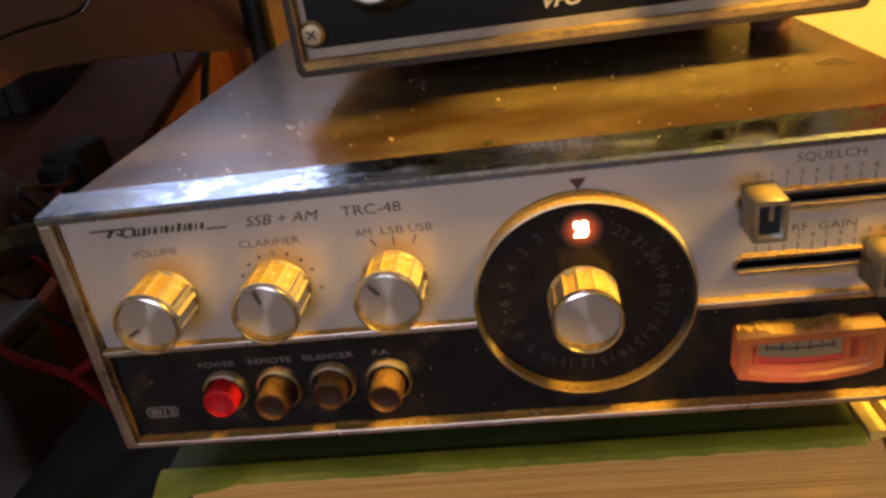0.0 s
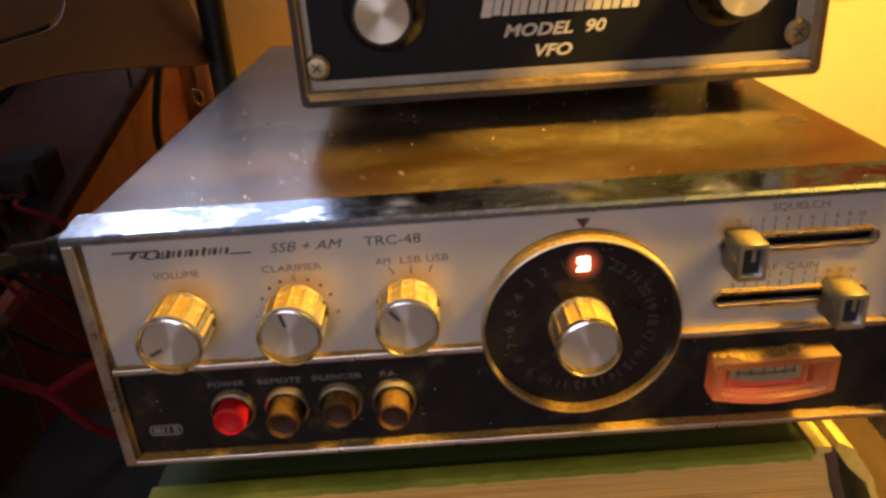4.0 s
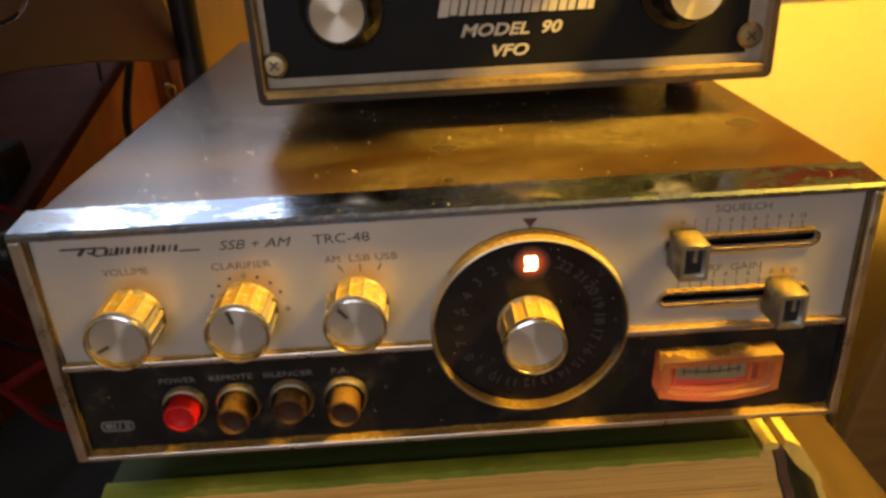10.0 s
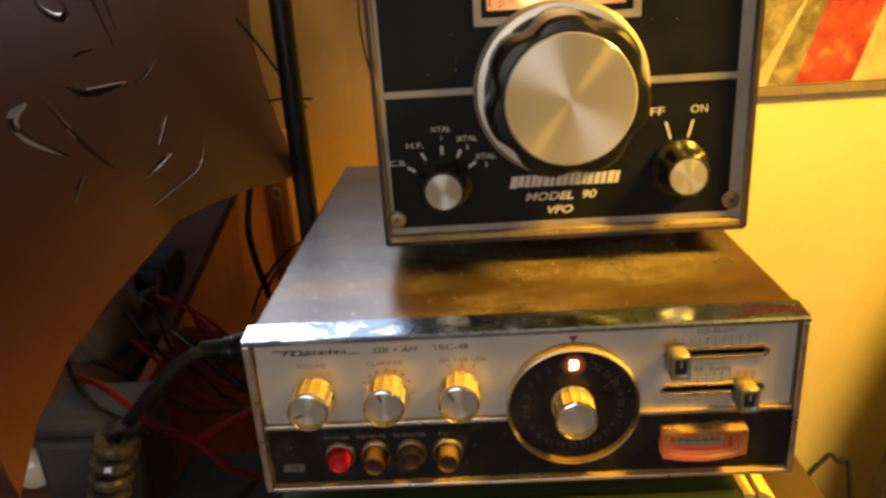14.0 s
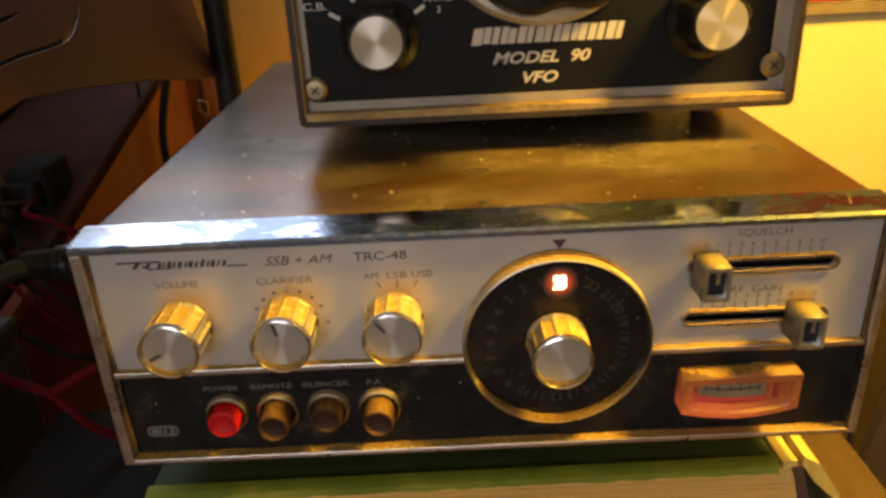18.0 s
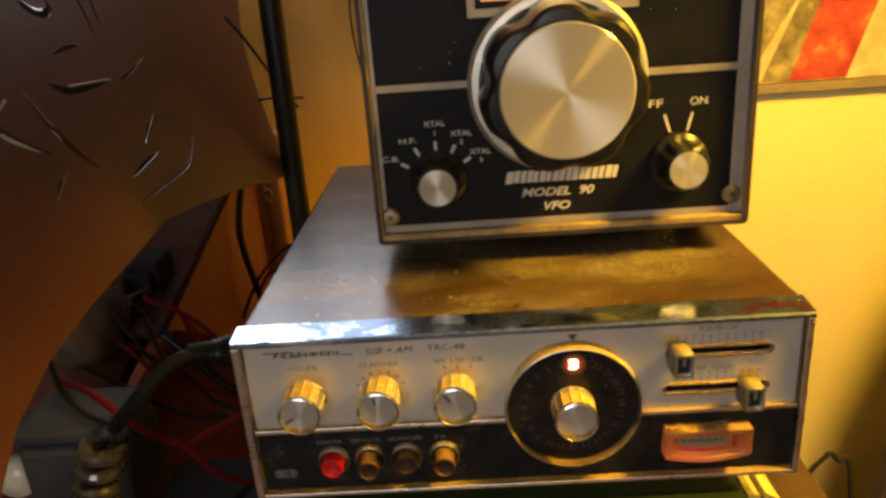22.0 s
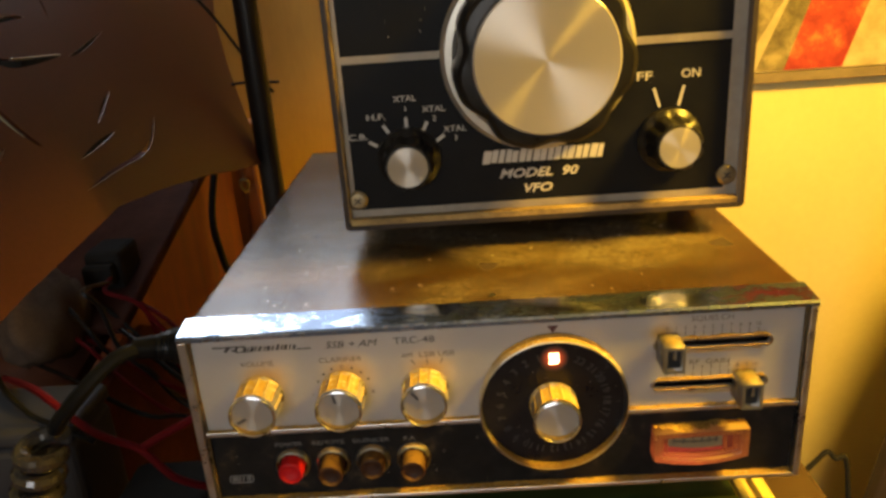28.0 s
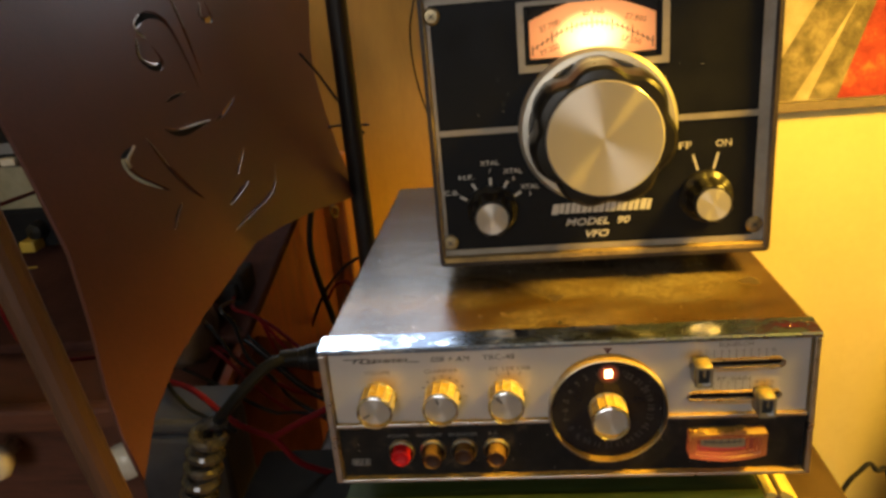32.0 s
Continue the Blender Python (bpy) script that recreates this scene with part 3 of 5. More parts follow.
for x0, x1 in ((-HW - 0.0008, -0.0980), (0.0980, HW + 0.0002)):
    part("side_rim", box_bm(x0, x1, 0.0, 0.014, -0.0008, HT - 0.003, 0.0004), TRIM, radio)
part("bottom_rim", box_bm(-0.0980, 0.0980, 0.0, 0.014, -0.0008, 0.0007, 0.0003), TRIM, radio)
DX, DZ, DR = 0.0180, 0.0320, 0.0246
silver_outline = [(-0.0978, 0.0284), (0.0978, 0.0284), (0.0978, 0.0625), (-0.0978, 0.0625)]
slots = [capsule(0.0522, 0.0858, 0.0509, 0.0014), capsule(0.0520, 0.0852, 0.0362, 0.0014)]
part("face_plate", plate_with_holes_bm(silver_outline, slots, 0.0025, 0.0040), SILVER, radio, "satin silver face plate with haloes of dust and painted knob glow")
DUSTED_PANEL = textured("dusted_black_panel", [(0.40, (0.007, 0.007, 0.007)), (0.60, (0.014, 0.012, 0.011)), (0.72, (0.055, 0.042, 0.024))], 160, (0.45, 0.6), 0.0, 0.05, fine=3200, Specular_IOR_Level=0.15)
part("lower_panel", box_bm(-0.0978, 0.0978, 0.0030, 0.0046, 0.0007, 0.0268), DUSTED_PANEL, radio, "black lower panel")
for x0, x1 in ((-0.0978, DX - DR + 0.0006), (DX + DR - 0.0006, 0.0978)):
    part("divider_trim", box_bm(x0, x1, 0.0006, 0.0046, 0.0268, 0.0284, 0.0003), TRIM, radio)
part("slot_back", box_bm(0.045, 0.095, 0.0085, 0.0095, 0.030, 0.056), HOLLOW, radio)
for pts in slots:
    ring = plate_with_holes_bm([(x * 1.0, z) for x, z in capsule(min(p[0] for p in pts) + 0.0014, max(p[0] for p in pts) - 0.0014, (pts[0][1] + pts[12][1]) / 2, 0.0021)], [pts], 0.0016, 0.0026)
    part("slot_rim", ring, TRIM, radio)
for fx in (-0.075, 0.07):
    for fy in (0.075, 0.22):
        part("foot", box_bm(fx - 0.006, fx + 0.006, fy - 0.006, fy + 0.006, -0.019, 0.002, 0.001), RUBBER, radio)


def ridged_knob(x, z, y_base, y_face, r, pointer):
    """Bright ridged control knob with a flat spun cap and a black pointer mark."""
    h = y_base - y_face
    prof = [(0, 0), (r * 1.04, 0), (r * 1.04, h * 0.05), (r * 1.02, h * 0.10), (r * 1.01, h * 0.86), (r, h * 0.90), (r * 1.0, h * 0.97), (r * 0.97, h), (r * 0.91, h), (r * 0.885, h - 0.0008), (0, h - 0.0008)]
    k = part("knob", lathe_bm(prof, 168, lambda a, i: 1 - 0.055 * (1 - abs(math.cos(a * 7 + x * 900)) ** 10) if 2 < i < 5 else 1, at=(x, y_base, z)), KNOB_METAL, radio)
    part("cap", lathe_bm([(0, 0), (r * 0.88, 0), (r * 0.88, 0.00025), (0, 0.00025)], 64, at=(x, y_face + 0.0009, z)), CAP_METAL, k, "spun aluminium cap")
    part("rim", lathe_bm([(r * 0.90, 0), (r * 0.895, 0.0007), (r * 0.93, 0.0010), (r * 0.985, 0.0008), (r * 1.012, 0.0002), (r * 1.012, -0.0006), (r * 0.90, 0)], 72, at=(x, y_face + 0.0002, z)), RIM_CHROME, k, "bright chromed rim")
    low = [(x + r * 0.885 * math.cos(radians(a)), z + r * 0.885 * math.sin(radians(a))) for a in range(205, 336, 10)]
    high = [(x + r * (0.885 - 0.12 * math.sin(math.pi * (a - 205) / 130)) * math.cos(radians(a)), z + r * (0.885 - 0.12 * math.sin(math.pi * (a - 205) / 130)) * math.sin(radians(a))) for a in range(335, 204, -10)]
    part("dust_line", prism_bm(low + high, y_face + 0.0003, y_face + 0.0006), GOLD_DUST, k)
    if pointer is not None:
        c, s = math.cos(pointer), math.sin(pointer)
        part("pointer_mark", bar_bm(x + c * r * 0.34, z + s * r * 0.34, x + c * r * 0.78, z + s * r * 0.78, 0.00042, y_face + 0.0006), INK, k)
    return k


ridged_knob(-0.0777, 0.0405, 0.0024, -0.0095, 0.0074, radians(208))
ridged_knob(-0.0505, 0.0405, 0.0024, -0.0092, 0.0074, radians(105))
ridged_knob(-0.0237, 0.0400, 0.0024, -0.0080, 0.0074, radians(130))

# channel dial
ring_prof = [(0.0235, 0.0), (0.0236, 0.0036), (0.0238, 0.0042), (0.0242, 0.0040), (0.0246, 0.0026), (0.0246, 0.0), (0.0235, 0.0)]
part("dial_bezel", lathe_bm(ring_prof, 96, at=(DX, 0.0030, DZ)), TRIM, radio, "bright ring round the channel dial", smooth=False)
DIAL_FACE = textured("smoked_dial_plastic", [(0.3, (0.008, 0.007, 0.008)), (0.7, (0.016, 0.014, 0.014))], 120, (0.16, 0.28), Specular_IOR_Level=0.28)
dial = part("channel_dial", lathe_bm([(0, 0), (0.0236, 0), (0.0236, 0.0006), (0, 0.0006)], 96, at=(DX, 0.0024, DZ)), DIAL_FACE, radio, "smoked black channel dial")
random.seed(11)
for k in range(46):
    a, r, q = random.uniform(0, 6.28), 0.0215 * math.sqrt(random.uniform(0.15, 1)), random.uniform(0.00005, 0.00013)
    part("dust_fleck", lathe_bm([(0, 0), (q, 0), (q * 0.7, q), (0, q * 1.2)], 6, at=(DX + r * math.cos(a), 0.00182, DZ + r * math.sin(a))), FLECK, dial)
channels = [str(n) for n in range(1, 23)]
for n, word in enumerate(channels):
    a = radians(90 + (n + 1) * 360 / 24)
    part("channel_number", text_bm(word, 0.0037, DX + 0.0176 * math.cos(a), 0.0017, DZ + 0.0176 * math.sin(a), turn=a - math.pi / 2), DIAL_PRINT, dial)
# Glow spilling from the lit number, put on as an emissive red disc.
HALO = glow("painted_number_halo", (0.02, 0.008, 0.006), 1.0)
tc, gr, rp = (HALO.node_tree.nodes.new("ShaderNode" + n) for n in ("TexCoord", "TexGradient", "ValToRGB"))
mp = HALO.node_tree.nodes.new("ShaderNodeMapping")
mp.vector_type = "TEXTURE"
mp.inputs["Location"].default_value, mp.inputs["Scale"].default_value = (DX + 0.0005, 0.0, DZ + 0.0166), (0.0046, 1.0, 0.0044)
gr.gradient_type = "SPHERICAL"
rp.color_ramp.elements[0].color, rp.color_ramp.elements[1].color = (0, 0, 0, 1), (0.9, 0.11, 0.02, 1)
rp.color_ramp.interpolation = "EASE"
for a, b in ((tc.outputs["Object"], mp.inputs[0]), (mp.outputs[0], gr.inputs[0]), (gr.outputs[0], rp.inputs[0]), (rp.outputs[0], HALO.node_tree.nodes["Principled BSDF"].inputs["Emission Color"])):
    HALO.node_tree.links.new(a, b)
part("number_halo", lathe_bm([(0, 0), (0.0046, 0), (0.0046, 0.00012), (0, 0.00012)], 40, at=(DX + 0.0005, 0.0018, DZ + 0.0166)), HALO, dial, "red halo of the lit number painted on the dial")
part("lit_number", text_bm("23", 0.0046, DX + 0.0004, 0.0014, DZ + 0.0168, width=0.0032, bold=0.00034), glow("lamp_lit_digits", (1.0, 0.46, 0.22), 12.0), dial, "glowing orange channel number")
ridged_knob(0.0179, 0.0320, 0.0018, -0.0090, 0.0076, None)
part("index_triangle", prism_bm([(0.0165, 0.0600), (0.0183, 0.0574), (0.0201, 0.0600)], 0.0024, 0.0025), shader("maroon_print", (0.075, 0.02, 0.025), 0.5), radio)

# push buttons
for n, x in enumerate((-0.0706, -0.0568, -0.0433, -0.0294)):
    d = (-0.0027, 0.0, -0.0026, -0.0002)[n]
    b = part("push_button", lathe_bm([(0, 0), (0.0041, 0), (0.0041, 0.0082 + d), (0.0039, 0.0089 + d), (0.0035, 0.0091 + d), (0.0028, 0.0083 + d), (0.0014, 0.0078 + d), (0, 0.0077 + d)], 40, at=(x, 0.0032, 0.0134)), RED_BUTTON if n == 0 else BROWN_BUTTON, radio, "red power button" if n == 0 else "dusty black push button", smooth=False)
    part("button_ring", lathe_bm([(0.0047, 0), (0.0047, 0.0018), (0.0051, 0.0024), (0.0056, 0.0020), (0.0058, 0.0), (0.0047, 0.0)], 40, at=(x, 0.0031, 0.0134)), RING_METAL, b)

# sliders
SLIDER = dusty(textured("grey_metal_slider", [(0.3, (0.115, 0.108, 0.095)), (0.7, (0.17, 0.16, 0.14))], 200, (0.30, 0.38), 0.4), (0.17, 0.115, 0.030), 0.6, 0.95, 600, 0.18)
for x, z in ((0.0540, 0.0510), (0.0786, 0.0366)):
    w, h = 0.0032, 0.0044
    inner = [(x - 0.0023, z - 0.0034), (x + 0.0023, z - 0.0034), (x + 0.0023, z + 0.0034), (x - 0.0023, z + 0.0034)]
    k = part("slider_knob", plate_with_holes_bm([(x - w, z - h), (x + w, z - h), (x + w, z + h), (x - w, z + h)], [inner], -0.0085, 0.0005), SLIDER, radio, "hollow square slider knob")
    part("slider_well", box_bm(x - 0.0024, x + 0.0024, -0.0066, -0.0062, z - 0.0035, z + 0.0035), HOLLOW, k)
    part("slider_tongue", box_bm(x - 0.0004, x + 0.0005, -0.0083, -0.0065, z + 0.0002, z + 0.0034), SLIDER, k)
    part("slider_stem", box_bm(x - 0.0010, x + 0.0010, 0.0004, 0.0084, z - 0.0010, z + 0.0010), RUBBER, k)

# meter
mo = [(0.0508, 0.0207), (0.0813, 0.0212), (0.0811, 0.0108), (0.0762, 0.0094), (0.0700, 0.0085), (0.0645, 0.0082), (0.0575, 0.0089), (0.0506, 0.0102)]
mi = [(0.0528, 0.0190), (0.0795, 0.0194), (0.0793, 0.0118), (0.0752, 0.0107), (0.0697, 0.0099), (0.0645, 0.0097), (0.0580, 0.0103), (0.0527, 0.0113)]
METER_PLASTIC = shader("amber_meter_plastic", (0.22, 0.10, 0.036), 0.15, 0.0, Transmission_Weight=0.5)
nt = METER_PLASTIC.node_tree
tc, mp, gr, rp = (nt.nodes.new("ShaderNode" + n) for n in ("TexCoord", "Mapping", "TexGradient", "ValToRGB"))
mp.vector_type, gr.gradient_type = "TEXTURE", "SPHERICAL"
mp.inputs["Location"].default_value, mp.inputs["Scale"].default_value = (0.0600, 0.0, 0.0100), (0.034, 1.0, 0.013)
rp.color_ramp.elements.new(0.55)
for e, c in zip(rp.color_ramp.elements, ((0.07, 0.016, 0.004), (0.26, 0.050, 0.012), (0.72, 0.125, 0.032))):
    e.color = (*c, 1)
for a, b in ((tc.outputs["Object"], mp.inputs[0]), (mp.outputs[0], gr.inputs[0]), (gr.outputs[0], rp.inputs[0]), (rp.outputs[0], nt.nodes["Principled BSDF"].inputs["Emission Color"])):
    nt.links.new(a, b)
nt.nodes["Principled BSDF"].inputs["Emission Strength"].default_value = 0.55
dusty(METER_PLASTIC, (0.30, 0.20, 0.05), 0.3, 0.9, 900, 0.15)
meter = part("signal_meter", plate_with_holes_bm(mo, [mi], -0.0030, 0.0030), METER_PLASTIC, radio, "signal meter in a lit amber housing")
part("meter_back", prism_bm(mi, 0.0006, 0.0012), glow("lit_meter_back", (0.20, 0.036, 0.012), 0.16), meter)
part("red_zone", prism_bm([(0.0545, 0.0148), (0.0640, 0.0135), (0.0735, 0.0130), (0.0730, 0.0122), (0.0640, 0.0118), (0.0545, 0.0120)], -0.0004, 0.0004), glow("bright_red_zone", (0.45, 0.050, 0.028), 0.16), meter)
part("meter_inner_frame", plate_with_holes_bm(mi, [[(0.0662 + (x - 0.0662) * 0.93, 0.0146 + (z - 0.0146) * 0.84) for x, z in mi]], -0.0012, 0.0006), METER_PLASTIC, meter)
for x in (0.0538, 0.0549):
    part("edge_glint", box_bm(x - 0.00018, x + 0.00018, -0.0016, -0.0012, 0.0122, 0.0186), METER_PLASTIC, meter)
for x in (0.0742, 0.0772):
    part("inner_rib", box_bm(x - 0.0003, x + 0.0003, -0.0014, 0.0004, 0.0120, 0.0186), METER_PLASTIC, meter)
scale = [(0.0553, 0.0190), (0.0731, 0.0187)] + [(0.0731 - 0.0178 * k / 8, 0.0138 + 0.0008 * k / 8 - 0.0008 * math.sin(math.pi * k / 8)) for k in range(9)]
part("meter_scale", prism_bm(scale, -0.0008, -0.0004), glow("meter_scale_card", (0.19, 0.145, 0.075), 0.08), meter)
for k, x in enumerate((0.0572, 0.0604, 0.0636, 0.0664, 0.0688, 0.0712)):
    part("scale_tick", bar_bm(x, 0.0154, x, 0.0178 + (0.0006 if k in (2, 4) else 0), 0.00016, -0.0008), INK, meter)
for k in range(6):
    u0, u1 = k / 6, (k + 1) / 6
    part("scale_line", bar_bm(0.0568 + 0.0150 * u0, 0.0166 - 0.0006 * math.sin(math.pi * u0), 0.0568 + 0.0150 * u1, 0.0166 - 0.0006 * math.sin(math.pi * u1), 0.00018, -0.0009), INK, meter)


def dust_ridge(name, x0, x1, y_back, z, depth, height, parent, seed, material=None):
    """An uneven drift of dust lying on a ledge against the panel behind it."""
    rnd = random.Random(seed)
    n = max(3, int((x1 - x0) / 0.0005))
    bm = bmesh.new()
    rows = []
    d, h = 0.7, 0.7
    for k in range(n + 1):
        d = min(1.0, max(0.25, d + rnd.uniform(-0.28, 0.28)))
        h = min(1.0, max(0.15, h + rnd.uniform(-0.35, 0.35)))
        x = x0 + (x1 - x0) * k / n
        rows.append([bm.verts.new(p) for p in ((x, y_back, z), (x, y_back - depth * d, z), (x, y_back - depth * d * 0.45, z + height * h * 0.7), (x, y_back, z + height * h))])
    for a, b in zip(rows, rows[1:]):
        for k in range(4):
            bm.faces.new((a[k], a[(k + 1) % 4], b[(k + 1) % 4], b[k]))
    bmesh.ops.recalc_face_normals(bm, faces=bm.faces)
    return part(name, bm, material or GOLD_DUST, parent)


def dust_arc(a0, a1, r0, r1, y0, y1, parent):
    steps = [a0 + (a1 - a0) * k / 28 for k in range(29)]
    rnd = random.Random(int(a0))
    one = [(DX + r0 * math.cos(radians(a)), DZ + r0 * math.sin(radians(a))) for a in steps]
    two = []
    for k, a in enumerate(steps):
        r = r0 + (r1 - r0) * math.sin(math.pi * min(max(k, 0.5), 27.5) / 28) ** 0.7 * rnd.uniform(0.7, 1.0)
        two.append((DX + r * math.cos(radians(a)), DZ + r * math.sin(radians(a))))
    return part("dust_line", prism_bm(one + two[::-1], y0, y1), GOLD_DUST, parent)


dust_ridge("dust_line", -0.0978, DX - DR, 0.0025, 0.0284, 0.0009, 0.0004, radio, 1)
dust_ridge("dust_line", DX + DR, 0.0978, 0.0025, 0.0284, 0.0012, 0.0005, radio, 2)
dust_ridge("dust_line", -0.0978, 0.0978, 0.0030, 0.0007, 0.0018, 0.0004, radio, 3)
dust_ridge("dust_line", 0.0512, 0.0808, 0.0030, 0.0210, 0.0054, 0.0008, meter, 4)
for z, seed in ((0.0530, 5), (0.0383, 6), (0.0488, 7), (0.0341, 8)):
    dust_ridge("dust_line", 0.0530 if seed % 2 else 0.0518, 0.0860, 0.0025, z if seed < 7 else z - 0.0004, 0.0010, 0.0007 if seed < 7 else 0.0005, radio, seed)
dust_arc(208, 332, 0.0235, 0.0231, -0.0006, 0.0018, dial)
dust_arc(38, 142, 0.0246, 0.0256, 0.0014, 0.0025, radio)
for x, z0, z1 in ((-0.0980, 0.0284, 0.0620), (-0.0980, 0.0010, 0.0262), (0.0972, 0.0284, 0.0620)):
    part("grime_line", prism_bm([(x, z0), (x + 0.0008, z0), (x + 0.0005, (z0 + z1) / 2), (x + 0.0008, z1), (x, z1)], 0.0018, 0.0025), GRIME, radio)

# print on the face
FACE_Y = 0.0025
for word, size, x, z, w, slant in (("VOLUME", 0.0026, -0.0772, 0.0525, 0.0108, 0), ("CLARIFIER", 0.0026, -0.0501, 0.0524, 0.0140, 0), ("0", 0.0022, -0.0499, 0.0496, None, 0),
                                   ("AM", 0.0026, -0.0286, 0.0525, 0.0036, 0), ("LSB", 0.0026, -0.0221, 0.0525, 0.0050, 0), ("USB", 0.0026, -0.0158, 0.0525, 0.0052, 0), ("+", 0.0028, -0.0406, 0.0400, None, 0), ("-", 0.0028, -0.0602, 0.0400, None, 0),
                                   ("SSB + AM", 0.0034, -0.0459, 0.0578, 0.0168, 0.3), ("TRC-48", 0.0034, -0.0259, 0.0579, 0.0131, 0), ("SQUELCH", 0.0026, 0.0686, 0.0594, 0.0132, 0), ("RF  GAIN", 0.0026, 0.0684, 0.0440, 0.0128, 0)):
    part("lettering", text_bm(word, size, x, FACE_Y, z, w, slant), INK if size > 0.003 else FAINT_INK, radio)
for word, x, w in (("POWER", -0.0714, 0.0092), ("REMOTE", -0.0579, 0.0108), ("SILENCER", -0.0434, 0.0126), ("P.A.", -0.0302, 0.0042)):
    part("lettering", text_bm(word, 0.0022, x, 0.0030, 0.0209, w), GREY_PRINT, radio)
for n in range(11):
    for x0, x1, zt, zb, zn in ((0.0545, 0.0832, 0.0553, 0.0535, 0.0565), (0.0548, 0.0832, 0.0406, 0.0388, 0.0421)):
        x = x0 + (x1 - x0) * n / 10
        part("scale_tick", bar_bm(x, zt, x, zb, 0.00012, FACE_Y), FAINT_INK, radio)
        part("scale_number", text_bm(str(n), 0.0019, x, FACE_Y, zn), FAINT_INK, radio)
for n in range(9):
    if n in (0, 4, 8):
        continue
    a = radians(172 - n * 20.5)
    part("clarifier_dot", lathe_bm([(0, 0), (0.00040, 0), (0.00040, 0.0001), (0, 0.0001)], 12, at=(-0.0500 + 0.0093 * math.cos(a), FACE_Y, 0.0403 + 0.0093 * math.sin(a))), INK, radio)
for x0, z0, x1, z1 in ((-0.0274, 0.0508, -0.0262, 0.0490), (-0.0222, 0.0510, -0.0222, 0.0488), (-0.0171, 0.0508, -0.0180, 0.0490)):
    part("mode_tick", bar_bm(x0, z0, x1, z1, 0.00014, FACE_Y), INK, radio)
# the maker's mark, as plain slanted bars
logo = [(-0.0907, 0.0590, -0.0800, 0.0590, 0.00024), (-0.0868, 0.0573, -0.0851, 0.0591, 0.00045), (-0.0834, 0.0577, -0.0826, 0.0587, 0.00040), (-0.0846, 0.0580, -0.0822, 0.0569, 0.00026), (-0.0636, 0.0571, -0.0588, 0.0571, 0.00020), (-0.0820, 0.0571, -0.0776, 0.0571, 0.00016)]
x = -0.0806
for k, (step, w, high) in enumerate(((0.0011, 44, 0.0588), (0.0013, 22, 0.0588), (0.0012, 48, 0.0589), (0.0014, 30, 0.0588), (0.0015, 46, 0.0588), (0.0012, 26, 0.0588), (0.0014, 52, 0.0588), (0.0015, 34, 0.0587), (0.0014, 44, 0.0591), (0.0012, 28, 0.0588), (0.0014, 48, 0.0588), (0.0014, 24, 0.0588), (0.0010, 40, 0.0587))):
    logo.append((x, 0.0571, x + (high - 0.0571) * 0.42, high, w * 0.00001))
    x += step
for x0, z0, x1, z1, w in logo:
    part("maker_mark_bar", bar_bm(x0, z0, x1, z1, w, FACE_Y), INK, radio)


def rounded(x0, x1, z0, z1, r, n=5):
    pts = []
    for cx, cz, a0 in ((x1 - r, z1 - r, 0), (x0 + r, z1 - r, 90), (x0 + r, z0 + r, 180), (x1 - r, z0 + r, 270)):
        pts += [(cx + r * math.cos(radians(a0 + 90 * k / n)), cz + r * math.sin(radians(a0 + 90 * k / n))) for k in range(n + 1)]
    return pts


part("badge_outline", plate_with_holes_bm(rounded(-0.0936, -0.0852, 0.0064, 0.0096, 0.0012), [rounded(-0.0932, -0.0856, 0.0068, 0.0092, 0.0009)], 0.0028, 0.0030), GREY_PRINT, radio)
for x0, z0, x1, z1, w in ((-0.0926, 0.0080, -0.0907, 0.0080, 0.0008), (-0.0901, 0.0072, -0.0901, 0.0088, 0.0003), (-0.0890, 0.0072, -0.0887, 0.0088, 0.0003), (-0.0876, 0.0073, -0.0862, 0.0073, 0.00025), (-0.0876, 0.0080, -0.0862, 0.0080, 0.00025), (-0.0876, 0.0087, -0.0862, 0.0087, 0.00025)):
    part("badge_bar", bar_bm(x0, z0, x1, z1, w, 0.0030), GREY_PRINT, radio)

# ---- the frequency control unit on top ----
vfo = thing("tuning_unit", (0.0235, 0.0622, 0.8645), "black tuning unit with a large dial knob, atop the radio", "radio unit")
VX0, VX1, VZ0, VZ1 = -0.0765, 0.0758, 0.0109, 0.1355
CASE = dusty(textured("black_wrinkle_case", [(0.3, (0.018, 0.013, 0.010)), (0.7, (0.040, 0.028, 0.020))], 70, (0.40, 0.6), 0.0, 0.2, Specular_IOR_Level=0.25), (0.22, 0.14, 0.05), 0.6, 1.2, 120)
outer = [(x, z) for cx, cz, a0 in ((VX1 - 0.0022, VZ1 - 0.0022, 0), (VX0 + 0.0022, VZ1 - 0.0022, 90), (VX0 + 0.0022, VZ0 + 0.0022, 180), (VX1 - 0.0022, VZ0 + 0.0022, 270)) for x, z in ((cx + 0.0022 * math.cos(radians(a0 + 18 * k)), cz + 0.0022 * math.sin(radians(a0 + 18 * k))) for k in range(6))]
inner = [(VX0 + 0.0018, VZ0 + 0.0018), (VX1 - 0.0018, VZ0 + 0.0018), (VX1 - 0.0018, VZ1 - 0.0018), (VX0 + 0.0018, VZ1 - 0.0018)]
part("case", plate_with_holes_bm(outer, [inner], 0.0, 0.16), CASE, vfo, "dark brown-black metal case")
part("case_back", box_bm(VX0 + 0.0018, VX1 - 0.0018, 0.157, 0.1595, VZ0 + 0.0018, VZ1 - 0.0018), CASE, vfo)
PY = 0.0052
